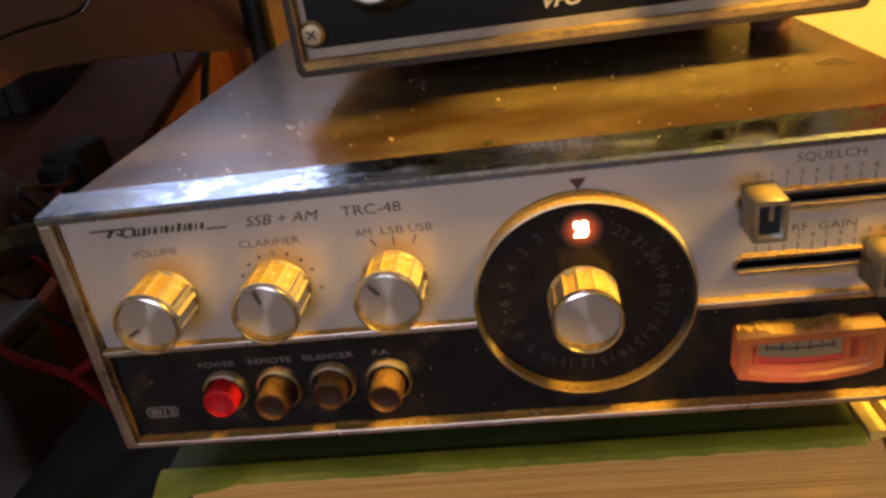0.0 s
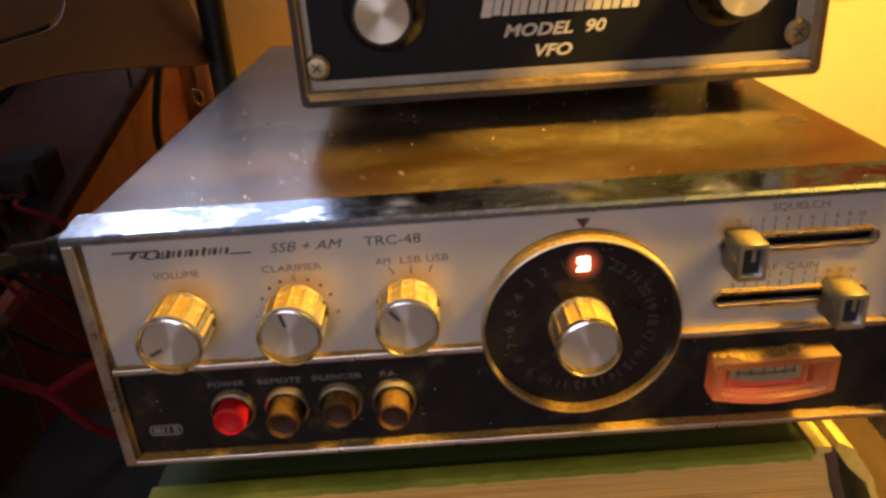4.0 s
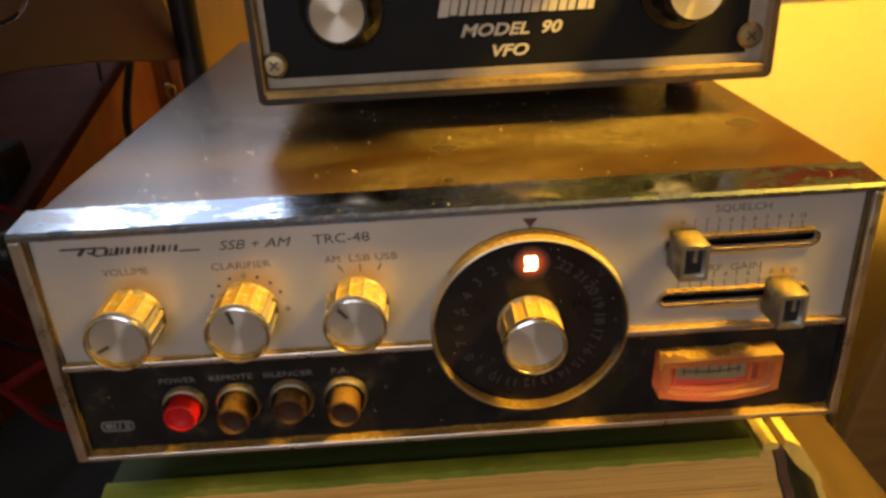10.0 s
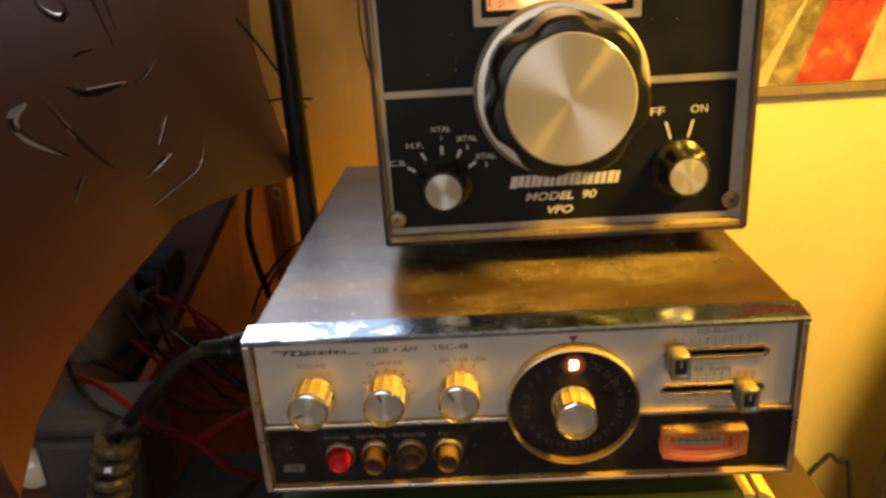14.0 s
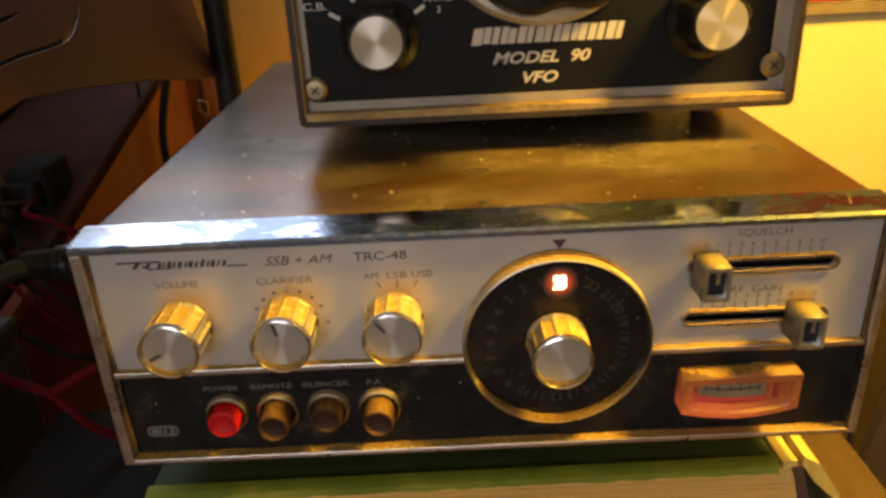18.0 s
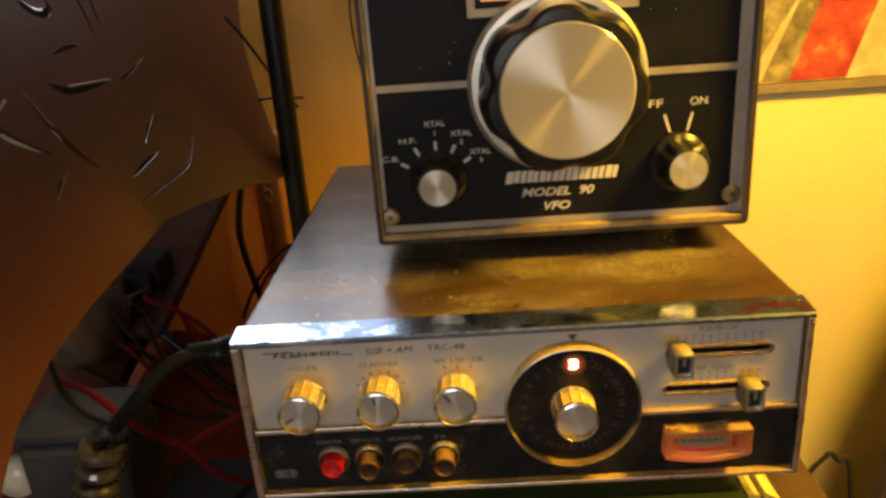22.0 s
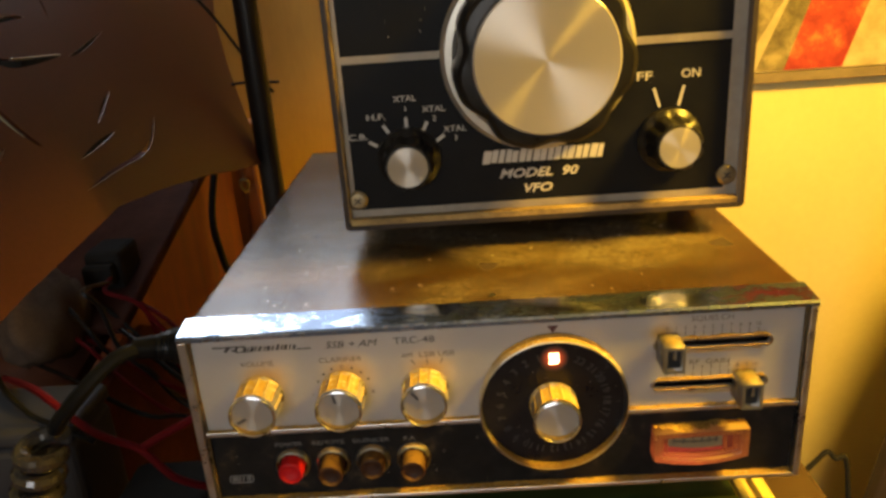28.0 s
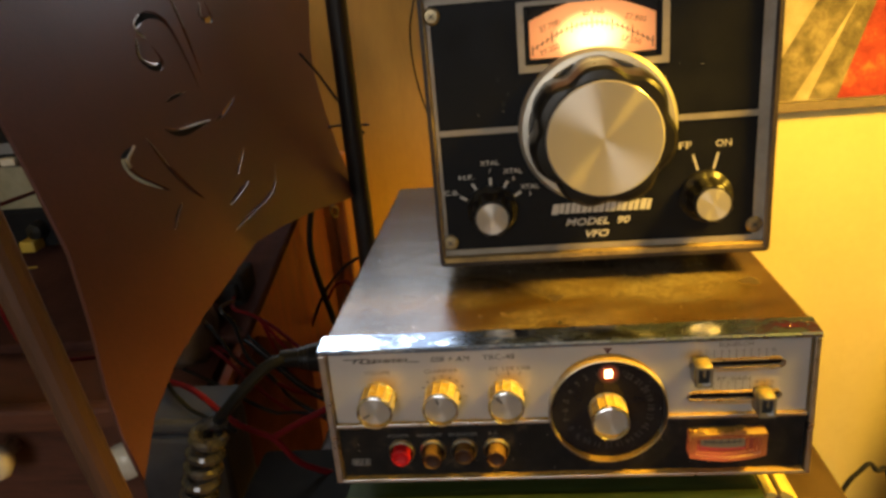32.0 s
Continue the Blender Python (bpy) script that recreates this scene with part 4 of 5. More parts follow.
# lip dust coloured golden for the lamplight that falls on the ledge
LIT_LIP_DUST = textured("lamplit_dusty_lip", [(0.34, (0.10, 0.065, 0.025)), (0.5, (0.26, 0.175, 0.060)), (0.68, (0.42, 0.31, 0.13))], 90, (0.5, 0.8), 0.2, 0.2, (0.4, 1, 1), fine=1400)
part("lower_lip", box_bm(VX0 + 0.0022, VX1 - 0.0022, 0.0004, PY - 0.0009, VZ0 + 0.0012, VZ0 + 0.0042, 0.0006), LIT_LIP_DUST, vfo, "dusty tarnished lower lip of the case with golden lamplight painted in")
part("side_lip", box_bm(VX0 + 0.0012, VX0 + 0.0024, 0.0006, PY - 0.0009, VZ0 + 0.003, VZ1 - 0.003, 0.0003), LIT_LIP_DUST, vfo)
part("front_frame", plate_with_holes_bm(inner, [[(-0.0722, 0.0176), (0.0692, 0.0176), (0.0692, 0.1306), (-0.0722, 0.1306)]], PY - 0.0006, PY + 0.0006), SATIN_TRIM, vfo, "silver border of the front panel")
part("front_panel", plate_with_holes_bm([(-0.0722, 0.0176), (0.0692, 0.0176), (0.0692, 0.1306), (-0.0722, 0.1306)], [[(-0.0292, 0.1045), (0.0250, 0.1045), (0.0250, 0.1289), (-0.0292, 0.1289)]], PY, PY + 0.0010), BLACK_PANEL, vfo, "black front panel with white lettering")
part("silver_band", box_bm(-0.0721, 0.0691, PY - 0.0004, PY, 0.0730, 0.0757), SATIN_TRIM, vfo)
wf = [(-0.0345, 0.0990), (0.0303, 0.0990), (0.0303, 0.1288), (-0.0345, 0.1288)]
part("window_frame", plate_with_holes_bm(wf, [[(-0.0315, 0.1020), (0.0273, 0.1020), (0.0273, 0.1270), (-0.0315, 0.1270)]], PY - 0.0010, PY - 0.0001), SATIN_TRIM, vfo)
arc = [(-0.0292 + 0.0542 * k / 16, 0.1205 + 0.0075 * math.sin(math.pi * k / 16)) for k in range(17)]
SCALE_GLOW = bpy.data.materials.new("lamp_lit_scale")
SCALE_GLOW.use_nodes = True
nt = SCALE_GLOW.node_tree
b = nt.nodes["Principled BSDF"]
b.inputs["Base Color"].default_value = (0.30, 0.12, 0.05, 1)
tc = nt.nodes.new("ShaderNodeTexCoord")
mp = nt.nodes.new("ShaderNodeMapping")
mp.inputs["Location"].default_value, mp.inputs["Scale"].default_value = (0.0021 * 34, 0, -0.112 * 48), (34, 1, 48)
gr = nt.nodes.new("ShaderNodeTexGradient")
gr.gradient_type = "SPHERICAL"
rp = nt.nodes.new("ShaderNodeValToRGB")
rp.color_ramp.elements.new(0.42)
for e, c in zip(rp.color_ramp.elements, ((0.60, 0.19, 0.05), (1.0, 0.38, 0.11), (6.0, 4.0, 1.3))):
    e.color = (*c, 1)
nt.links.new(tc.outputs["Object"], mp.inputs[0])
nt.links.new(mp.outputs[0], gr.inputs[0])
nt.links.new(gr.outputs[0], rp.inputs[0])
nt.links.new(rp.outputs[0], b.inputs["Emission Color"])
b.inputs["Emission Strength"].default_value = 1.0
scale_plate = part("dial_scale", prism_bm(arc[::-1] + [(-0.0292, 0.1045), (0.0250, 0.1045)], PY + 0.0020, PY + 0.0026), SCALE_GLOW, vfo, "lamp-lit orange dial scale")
part("window_back", box_bm(-0.0300, 0.0260, PY + 0.0040, PY + 0.0046, 0.1035, 0.1289), HOLLOW, vfo)
SY = PY + 0.0020
SCALE_INK = shader("faded_red_brown_print", (0.16, 0.045, 0.018), 0.6)
for k in range(25):
    u = k / 24
    x = -0.0280 + 0.0518 * u
    z = 0.1082 + 0.0098 * math.sin(math.pi * u)
    part("scale_tick", bar_bm(x, z - (0.0022 if k % 4 == 0 else 0.0012), x, z + (0.0022 if k % 4 == 0 else 0.0012), 0.00022, SY), INK, scale_plate)
for k in range(12):
    u0, u1 = k / 12, (k + 1) / 12
    part("scale_line", bar_bm(-0.0280 + 0.0518 * u0, 0.1082 + 0.0098 * math.sin(math.pi * u0), -0.0280 + 0.0518 * u1, 0.1082 + 0.0098 * math.sin(math.pi * u1), 0.00015, SY), INK, scale_plate)
for word, x, z, t in (("27.700", -0.0205, 0.1180, 0.34), ("27.750", -0.0015, 0.1222, 0.0), ("27.800", 0.0165, 0.1186, -0.28), ("27.200", -0.0205, 0.1080, 0.34), ("27.250", 0.0145, 0.1095, -0.28)):
    part("scale_number", text_bm(word, 0.0034, x, SY, z, None, 0, t), SCALE_INK, scale_plate)
# main tuning knob
KX, KZ = -0.0009, 0.0730
rim = [(0.0290, 0.0), (0.0290, 0.0030), (0.0308, 0.0048), (0.0334, 0.0046), (0.0350, 0.0026), (0.0351, 0.0), (0.0290, 0.0)]
RING_SATIN = textured("satin_ring_metal", [(0.3, (0.44, 0.41, 0.35)), (0.7, (0.56, 0.53, 0.46))], 90, (0.34, 0.46), 0.7, 0.02)
part("finger_ring", lathe_bm(rim, 96, at=(KX, PY - 0.0006, KZ)), RING_SATIN, vfo, "bright ring behind the main knob", smooth=False)
main = part("main_knob", lathe_bm([(0, 0), (0.0318, 0.001), (0.0318, 0.008), (0.0314, 0.017), (0.0300, 0.0242), (0.0284, 0.0258), (0.0252, 0.0262), (0, 0.0262)], 168, lambda a, i: 1 - (0.095 if i < 4 else 0.085) * (0.5 + 0.5 * math.cos(a * 7 - radians(118))) ** 2 if i < 6 else 1, at=(KX, PY - 0.003, KZ)), KNOB_BLACK, vfo, "black fluted main tuning knob")
part("cap", lathe_bm([(0, 0), (0.0241, 0), (0.0243, 0.0004), (0.0237, 0.0009), (0, 0.0009)], 96, at=(KX, PY - 0.0290, KZ)), CAP_METAL, main, "spun aluminium cap with radial glare")
for x, z in ((-0.0500, 0.0370), (0.0475, 0.0378)):
    k = part("knob", lathe_bm([(0, 0), (0.0118, 0), (0.0118, 0.0022), (0.0098, 0.004), (0.0090, 0.0140), (0.0080, 0.0150), (0, 0.0150)], 72, lambda a, i: 1 - 0.10 * (0.5 + 0.5 * math.cos(a * 8)) ** 2 if 2 < i < 5 else 1, at=(x, PY - 0.0002, z)), KNOB_BLACK, vfo, "small black fluted knob")
    part("cap", lathe_bm([(0, 0), (0.0073, 0), (0.0073, 0.0004), (0, 0.0005)], 48, at=(x, PY - 0.0152, z)), CAP_METAL, k, "spun aluminium cap")
for x, z in ((-0.0712, 0.0218), (0.0697, 0.0228), (-0.0712, 0.1262), (0.0697, 0.1262)):
    s = part("screw", lathe_bm([(0, 0), (0.0038, 0), (0.0038, 0.0006), (0.0028, 0.0013), (0.0, 0.0015)], 32, at=(x, PY - 0.0008, z)), SCREW, vfo, "brassy cross-head screw")
    for d in ((1, 1), (1, -1)):
        part("screw_slot", bar_bm(x - 0.0012 * d[0], z - 0.0012 * d[1], x + 0.0012 * d[0], z + 0.0012 * d[1], 0.0003, PY - 0.0022, 0.0002), INK, s)
FOOT_RUBBER = textured("red_brown_rubber", [(0.3, (0.050, 0.018, 0.010)), (0.7, (0.090, 0.034, 0.018))], 200, (0.6, 0.8))
# unseen bar added to keep daylight out of the gap below the unit
part("rear_light_block", box_bm(-0.072, 0.072, 0.138, 0.150, 0.0, VZ0 + 0.0004, 0.001), FOOT_RUBBER, vfo)
for fx, fy in ((-0.05, 0.060), (0.0655, 0.044)):
    part("foot", lathe_bm([(0, 0), (0.006, 0), (0.0068, 0.0112), (0, 0.0112)], 24, axis="z", at=(fx, fy, 0.0001)), FOOT_RUBBER, vfo, "red-brown rubber foot")
VT = PY - 0.0001
for word, size, x, z, w, slant in (("C.B.", 0.0034, -0.0688, 0.0461, 0.0072, 0), ("H.F.", 0.0034, -0.0613, 0.0532, 0.0070, 0), ("XTAL", 0.0034, -0.0501, 0.0595, 0.0086, 0), ("1", 0.0030, -0.0501, 0.0557, None, 0),
                                   ("XTAL", 0.0034, -0.0396, 0.0551, 0.0086, 0), ("2", 0.0030, -0.0396, 0.0516, None, 0), ("XTAL", 0.0034, -0.0322, 0.0472, 0.0086, 0), ("3", 0.0030, -0.0320, 0.0437, None, 0),
                                   ("OFF", 0.0044, 0.0353, 0.0616, 0.0112, 0), ("ON", 0.0044, 0.0549, 0.0618, 0.0068, 0), ("MODEL  90", 0.0048, -0.0011, 0.0284, 0.0300, 0.28), ("VFO", 0.0047, -0.0014, 0.0223, 0.0108, 0.28)):
    part("lettering", text_bm(word, size if size > 0.004 else size * 0.92, x, VT, z, w, slant, 0, 0.00012 if slant else 0.00003), WHITE_PRINT, vfo)
for a in (150, 121, 90, 62, 34):
    c, s = math.cos(radians(a)), math.sin(radians(a))
    part("position_mark", bar_bm(-0.0502 + 0.0132 * c, 0.0356 + 0.0132 * s, -0.0502 + 0.0168 * c, 0.0356 + 0.0168 * s, 0.0006, VT), WHITE_PRINT, vfo)
for a in (108, 76):
    c, s = math.cos(radians(a)), math.sin(radians(a))
    part("position_mark", bar_bm(0.0478 + 0.0125 * c, 0.0380 + 0.0125 * s, 0.0478 + 0.0200 * c, 0.0380 + 0.0200 * s, 0.0005, VT), WHITE_PRINT, vfo)
x = -0.0226
for w, gap, low, high in ((0.0030, 0.0004, 0.0326, 0.0376), (0.0022, 0.0005, 0.0330, 0.0378), (0.0020, 0.0006, 0.0328, 0.0378), (0.0020, 0.0003, 0.0328, 0.0378), (0.0022, 0.0006, 0.0328, 0.0372), (0.0024, 0.0004, 0.0328, 0.0378), (0.0018, 0.0007, 0.0328, 0.0378), (0.0024, 0.0003, 0.0328, 0.0374), (0.0022, 0.0006, 0.0328, 0.0378), (0.0020, 0.0004, 0.0328, 0.0378), (0.0024, 0.0006, 0.0328, 0.0378), (0.0018, 0.0003, 0.0330, 0.0378), (0.0024, 0.0006, 0.0328, 0.0378), (0.0022, 0.0005, 0.0328, 0.0376), (0.0020, 0.0007, 0.0328, 0.0378), (0.0026, 0.0004, 0.0328, 0.0380), (0.0018, 0.0, 0.0328, 0.0378)):
    lean = (high - low) * 0.22
    part("maker_mark_bar", prism_bm([(x, low), (x + w, low), (x + w + lean, high), (x + lean, high)], VT - 0.0001, VT), WHITE_PRINT, vfo)
    x += w + gap

rnd = random.Random(31)
for k in range(22):
    q = rnd.uniform(0.00012, 0.00026)
    x, z = rnd.uniform(-0.070, 0.067), rnd.choice((rnd.uniform(0.080, 0.098), rnd.uniform(0.019, 0.070)))
    part("dust_fleck", lathe_bm([(0, 0), (q, 0), (q * 0.7, q * 0.6), (0, q * 0.7)], 6, at=(x, PY - 0.0001, z)), FLECK, vfo)
for k in range(26):
    q = rnd.uniform(0.00008, 0.00020)
    part("dust_fleck", lathe_bm([(0, 0), (q, 0), (q * 0.7, q * 0.6), (0, q * 0.7)], 6, at=(rnd.uniform(-0.096, 0.096), 0.0030, rnd.uniform(0.003, 0.026))), FLECK, radio)

# ---- the book under the radio ----
book = thing("thick_book", (0.0, 0.1058, 0.73), "thick green book with a torn spine under the radio", "book")
book.rotation_euler = (0, 0, radians(0.4))


def cover_bm(x0, x1, y0, y1, z0, z1, nx=36, ny=10):
    """A cloth-covered board whose free corner droops and frays."""
    bm = bmesh.new()
    rnd = random.Random(8)
    grid = {}
    for side, z in enumerate((z0, z1)):
        for i in range(nx + 1):
            wob = rnd.uniform(-0.0003, 0.0003)
            for j in range(ny + 1):
                u, v = i / nx, (j / ny) ** 1.6
                x, y = x0 + (x1 - x0) * u, y0 + (y1 - y0) * v + (wob if j == 0 else 0)
                corner = max(0.0, 1 - u / 0.16) ** 2 * max(0.0, 1 - v / 0.35) ** 1.5
                grid[side, i, j] = bm.verts.new((x - 0.0015 * corner, y - 0.0035 * corner, z - 0.0042 * corner - 0.0009 * max(0.0, 1 - (y - y0) / 0.004) ** 2))
    for i in range(nx):
        for j in range(ny):
            for side in (0, 1):
                q = [grid[side, i, j], grid[side, i + 1, j], grid[side, i + 1, j + 1], grid[side, i, j + 1]]
                bm.faces.new(q if side else q[::-1])
    rim = [(i, 0) for i in range(nx)] + [(nx, j) for j in range(ny)] + [(i, ny) for i in range(nx, 0, -1)] + [(0, j) for j in range(ny, 0, -1)]
    for a, b in zip(rim, rim[1:] + rim[:1]):
        bm.faces.new((grid[0, a[0], a[1]], grid[0, b[0], b[1]], grid[1, b[0], b[1]], grid[1, a[0], a[1]]))
    bmesh.ops.recalc_face_normals(bm, faces=bm.faces)
    return bm


part("top_cover", cover_bm(-0.1025, 0.0852, -0.0945, 0.145, 0.0480, 0.0508), GREEN_COVER, book, "green cloth cover")
part("cover_edge", cover_bm(-0.1027, 0.0854, -0.0973, -0.0930, 0.0489, 0.0513, 48, 4), LIT_GREEN, book, "frayed cover edge painted a lit yellow-green")
part("torn_cloth", prism_bm([(0.0866, 0.0486), (0.0890, 0.0494), (0.0912, 0.0500), (0.0908, 0.0516), (0.0886, 0.0522), (0.0864, 0.0514)], -0.0966, 0.05), JACKET, book, "torn piece of cover cloth")
part("bottom_cover", box_bm(-0.101, 0.100, -0.0955, 0.145, 0.0, 0.003, 0.001), GREEN_COVER, book)
left = [(-0.0995, 0.0478), (-0.0982, 0.0410), (-0.0955, 0.0310), (-0.0925, 0.0220), (-0.0915, 0.0110), (-0.0945, 0.0031)]
right = [(0.0985, 0.0031), (0.1008, 0.0110), (0.1003, 0.0204), (0.0955, 0.0332), (0.0938, 0.0400), (0.0918, 0.0458), (0.0860, 0.0478)]
page_block = part("page_block", prism_bm(left + right, -0.0915, 0.142), PAPER, book, "browned page edges")
rnd = random.Random(17)
for k in range(70):
    z = 0.004 + 0.0432 * (k + rnd.random()) / 70
    x0 = rnd.uniform(-0.088, 0.02)
    x1 = min(0.091, x0 + rnd.uniform(0.05, 0.16))
    part("page_edge", box_bm(x0, x1, -0.0915 - rnd.uniform(0.00006, 0.00025), -0.0914, z, z + rnd.uniform(0.0001, 0.0003)), PAPER, book)
lining = right[:-1]
part("endpaper", prism_bm([(x + 0.0008, z) for x, z in lining] + [(x + 0.0034, z + 0.0012) for x, z in lining[::-1]], -0.0908, 0.146), textured("brown_endpaper", [(0.3, (0.10, 0.045, 0.022)), (0.7, (0.17, 0.08, 0.04))], 60, (0.7, 0.85)), book, "loose brown endpaper")
outer_line = [(0.0928, 0.0528), (0.0975, 0.0502), (0.1015, 0.0442), (0.1052, 0.0384), (0.1066, 0.0341), (0.1105, 0.0255), (0.1144, 0.0168), (0.1165, 0.0070), (0.1150, 0.0002)]
inner_line = [(0.0922, 0.0504), (0.0972, 0.0432), (0.1033, 0.0371), (0.1050, 0.0330), (0.1066, 0.0291), (0.1121, 0.0170), (0.1140, 0.0070), (0.1125, 0.0002)]
part("spine", prism_bm(outer_line + inner_line[::-1], -0.0965, 0.15), JACKET, book, "torn yellowed spine")

# ---- background ----
paint = thing("canvas_painting", (0.75, 0.702, 0.816), "canvas painting with red, cream and olive diagonal bands on the wall", "painting")
CANVAS = textured("painted_canvas_cream", [(0.3, (0.34, 0.27, 0.13)), (0.6, (0.49, 0.41, 0.23)), (0.75, (0.56, 0.50, 0.33))], 30, (0.6, 0.8), 0, 0.3, fine=600)
RED_PAINT = textured("painted_canvas_red", [(0.32, (0.24, 0.013, 0.010)), (0.55, (0.40, 0.042, 0.022)), (0.72, (0.50, 0.16, 0.05))], 45, (0.5, 0.7), 0, 0.4, fine=420)
OLIVE_PAINT = textured("painted_canvas_olive", [(0.32, (0.085, 0.065, 0.03)), (0.52, (0.18, 0.14, 0.06)), (0.70, (0.36, 0.29, 0.14))], 45, (0.5, 0.7), 0, 0.4, fine=500)
part("canvas", box_bm(-0.48, 0.45, -0.012, 0.008, 0.012, 0.76, 0.002), CANVAS, paint)
part("lower_edge", box_bm(-0.48, 0.45, -0.014, 0.008, 0.0, 0.0115, 0.001), textured("grey_brown_canvas_edge", [(0.3, (0.16, 0.12, 0.07)), (0.7, (0.24, 0.18, 0.11))], 60, (0.6, 0.8)), paint)


def band(x0, w, lean, mat, proud):
    h = 0.735
    part("paint_band", prism_bm([(x0, 0.014), (x0 + w, 0.014), (x0 + w + lean * h, 0.014 + h), (x0 + lean * h, 0.014 + h)], -0.0120 - proud, -0.0119), mat, paint)


band(-0.466, 0.046, 0.58, OLIVE_PAINT, 0.0004)
band(-0.401, 0.034, 0.42, OLIVE_PAINT, 0.0007)
band(-0.367, 0.068, 0.32, RED_PAINT, 0.0010)
band(-0.232, 0.012, 0.30, RED_PAINT, 0.0003)
band(-0.150, 0.050, 0.42, RED_PAINT, 0.0003)
DARK_PAINT = textured("painted_canvas_dark_green", [(0.35, (0.012, 0.014, 0.008)), (0.5, (0.05, 0.055, 0.028)), (0.62, (0.20, 0.19, 0.11))], 26, (0.5, 0.7), 0, 0.4, fine=300)
part("paint_patch", prism_bm([(-0.478, 0.30), (-0.390, 0.30), (-0.390, 0.748), (-0.478, 0.748)], -0.0138, -0.0132), DARK_PAINT, paint, "dark green mottled patch of paint")
# out-of-view red patch, colour brightened so the chrome strip mirrors it as lit
part("paint_patch", prism_bm([(-0.389, 0.30), (0.44, 0.30), (0.44, 0.748), (-0.389, 0.748)], -0.0138, -0.0132), textured("painted_canvas_lit_red", [(0.32, (0.62, 0.035, 0.025)), (0.7, (0.78, 0.10, 0.05))], 30, (0.5, 0.7), 0, 0.3, fine=400), paint, "broad red patch of paint, brightened as if lit")

# unseen dark board, added to be mirrored in the radio's chrome strip
hanging = tagged(part("reflection_board", box_bm(0.17, 0.266, 0.696, 0.704, 1.20, 1.60, 0.001), DARK_PAINT), "unseen dark green board added beside the painting for the chrome reflection", "wall hanging")

sheet_n = Vector((0.92484, 0, 0.38035))
METAL_SHEET = textured("rust_brown_sheet", [(0.25, (0.052, 0.0190, 0.0140)), (0.5, (0.072, 0.0265, 0.0195)), (0.75, (0.096, 0.0365, 0.027))], 7, (0.34, 0.44), 0.0, 0.06, Specular_IOR_Level=0.17, fine=500)
edge = [(0.478, 1.030), (0.4717, 1.0028), (0.405, 0.968), (0.3665, 0.944), (0.334, 0.9075), (0.314, 0.8755), (0.302, 0.84), (0.250, 0.849), (0.204, 0.859), (0.1425, 0.869), (0.098, 0.8745), (0.056, 0.8715), (0.016, 0.869), (-0.019, 0.865), (-0.048, 0.8575), (-0.070, 0.846), (-0.066, 0.862), (-0.059, 0.8776), (-0.047, 0.8967), (-0.0345, 0.9217), (-0.0285, 0.9475), (-0.0234, 0.972), (-0.020, 1.000), (-0.022, 1.030)]


def crescent(points, width):
    """A lens-shaped slit along the points."""
    n = len(points)
    a, b = [], []
    for i, (s, v) in enumerate(points):
        s0, v0 = points[max(i - 1, 0)]
        s1, v1 = points[min(i + 1, n - 1)]
        d = Vector((s1 - s0, v1 - v0)).normalized()
        w = width * (0.08 + math.sin(math.pi * i / (n - 1))) / 2
        a.append((s - d.y * w, v + d.x * w))
        b.append((s + d.y * w, v - d.x * w))
    return a + b[::-1]


def arc_points(points, steps=5):
    pts = [Vector(p) for p in points]
    out = []
    for i in range(len(pts) - 1):
        p0, p1, p2, p3 = pts[max(i - 1, 0)], pts[i], pts[i + 1], pts[min(i + 2, len(pts) - 1)]
        for k in range(steps):
            t = k / steps
            q = 0.5 * ((2 * p1) + (p2 - p0) * t + (2 * p0 - 5 * p1 + 4 * p2 - p3) * t * t + (3 * p1 - p0 - 3 * p2 + p3) * t ** 3)
            out.append((q.x, q.y))
    return out + [tuple(points[-1])]


cuts = [([(0.1123, 0.9917), (0.1090, 0.9985), (0.1288, 1.004), (0.1448, 0.999), (0.1448, 0.982), (0.1380, 0.958)], 0.0042),
        ([(0.1022, 0.9926), (0.0943, 0.9827), (0.1033, 0.9763), (0.1149, 0.9787), (0.1133, 0.9878)], 0.0036),
        ([(0.2065, 1.0087), (0.1958, 0.9990), (0.2110, 0.9975), (0.2162, 1.0103)], 0.0036),
        ([(0.170, 1.018), (0.163, 0.995), (0.150, 0.965)], 0.0030),
        ([(0.0936, 0.9586), (0.106, 0.9600), (0.1188, 0.9602)], 0.0018),
        ([(0.135, 0.9400), (0.1511, 0.9423), (0.1799, 0.9484)], 0.0018),
        ([(0.0760, 0.9476), (0.0903, 0.9422), (0.128, 0.9415)], 0.0036),
        ([(0.0570, 0.9469), (0.0593, 0.9332), (0.0661, 0.9189), (0.0740, 0.909)], 0.0036),
        ([(0.0437, 0.9459), (0.0305, 0.9422), (0.0315, 0.9336), (0.0500, 0.9213)], 0.0046),
        ([(0.1505, 0.9202), (0.136, 0.915), (0.123, 0.909)], 0.0020),
        ([(0.1322, 0.9027), (0.112, 0.901), (0.0937, 0.8987)], 0.0020),
        ([(0.1793, 0.9011), (0.152, 0.8891), (0.110, 0.888), (0.0838, 0.8868)], 0.0018),
        ([(0.0527, 0.9139), (0.042, 0.910), (0.0339, 0.9055)], 0.0018)]
bm = plate_with_holes_bm(edge, [crescent(arc_points(p), w) for p, w in cuts], -0.0008, 0.0008)
up = Vector((-sheet_n.z, 0, sheet_n.x))
for v in bm.verts:
    s, d, w = v.co
    v.co = sheet_n * (0.19105 - d) + Vector((0, s, 0)) + up * w
bmesh.ops.recalc_face_normals(bm, faces=bm.faces)
sheet = tagged(part("metal_sheet_art", bm, METAL_SHEET), "rust-brown metal sheet with a steaming cup cut out of it", "metal art")

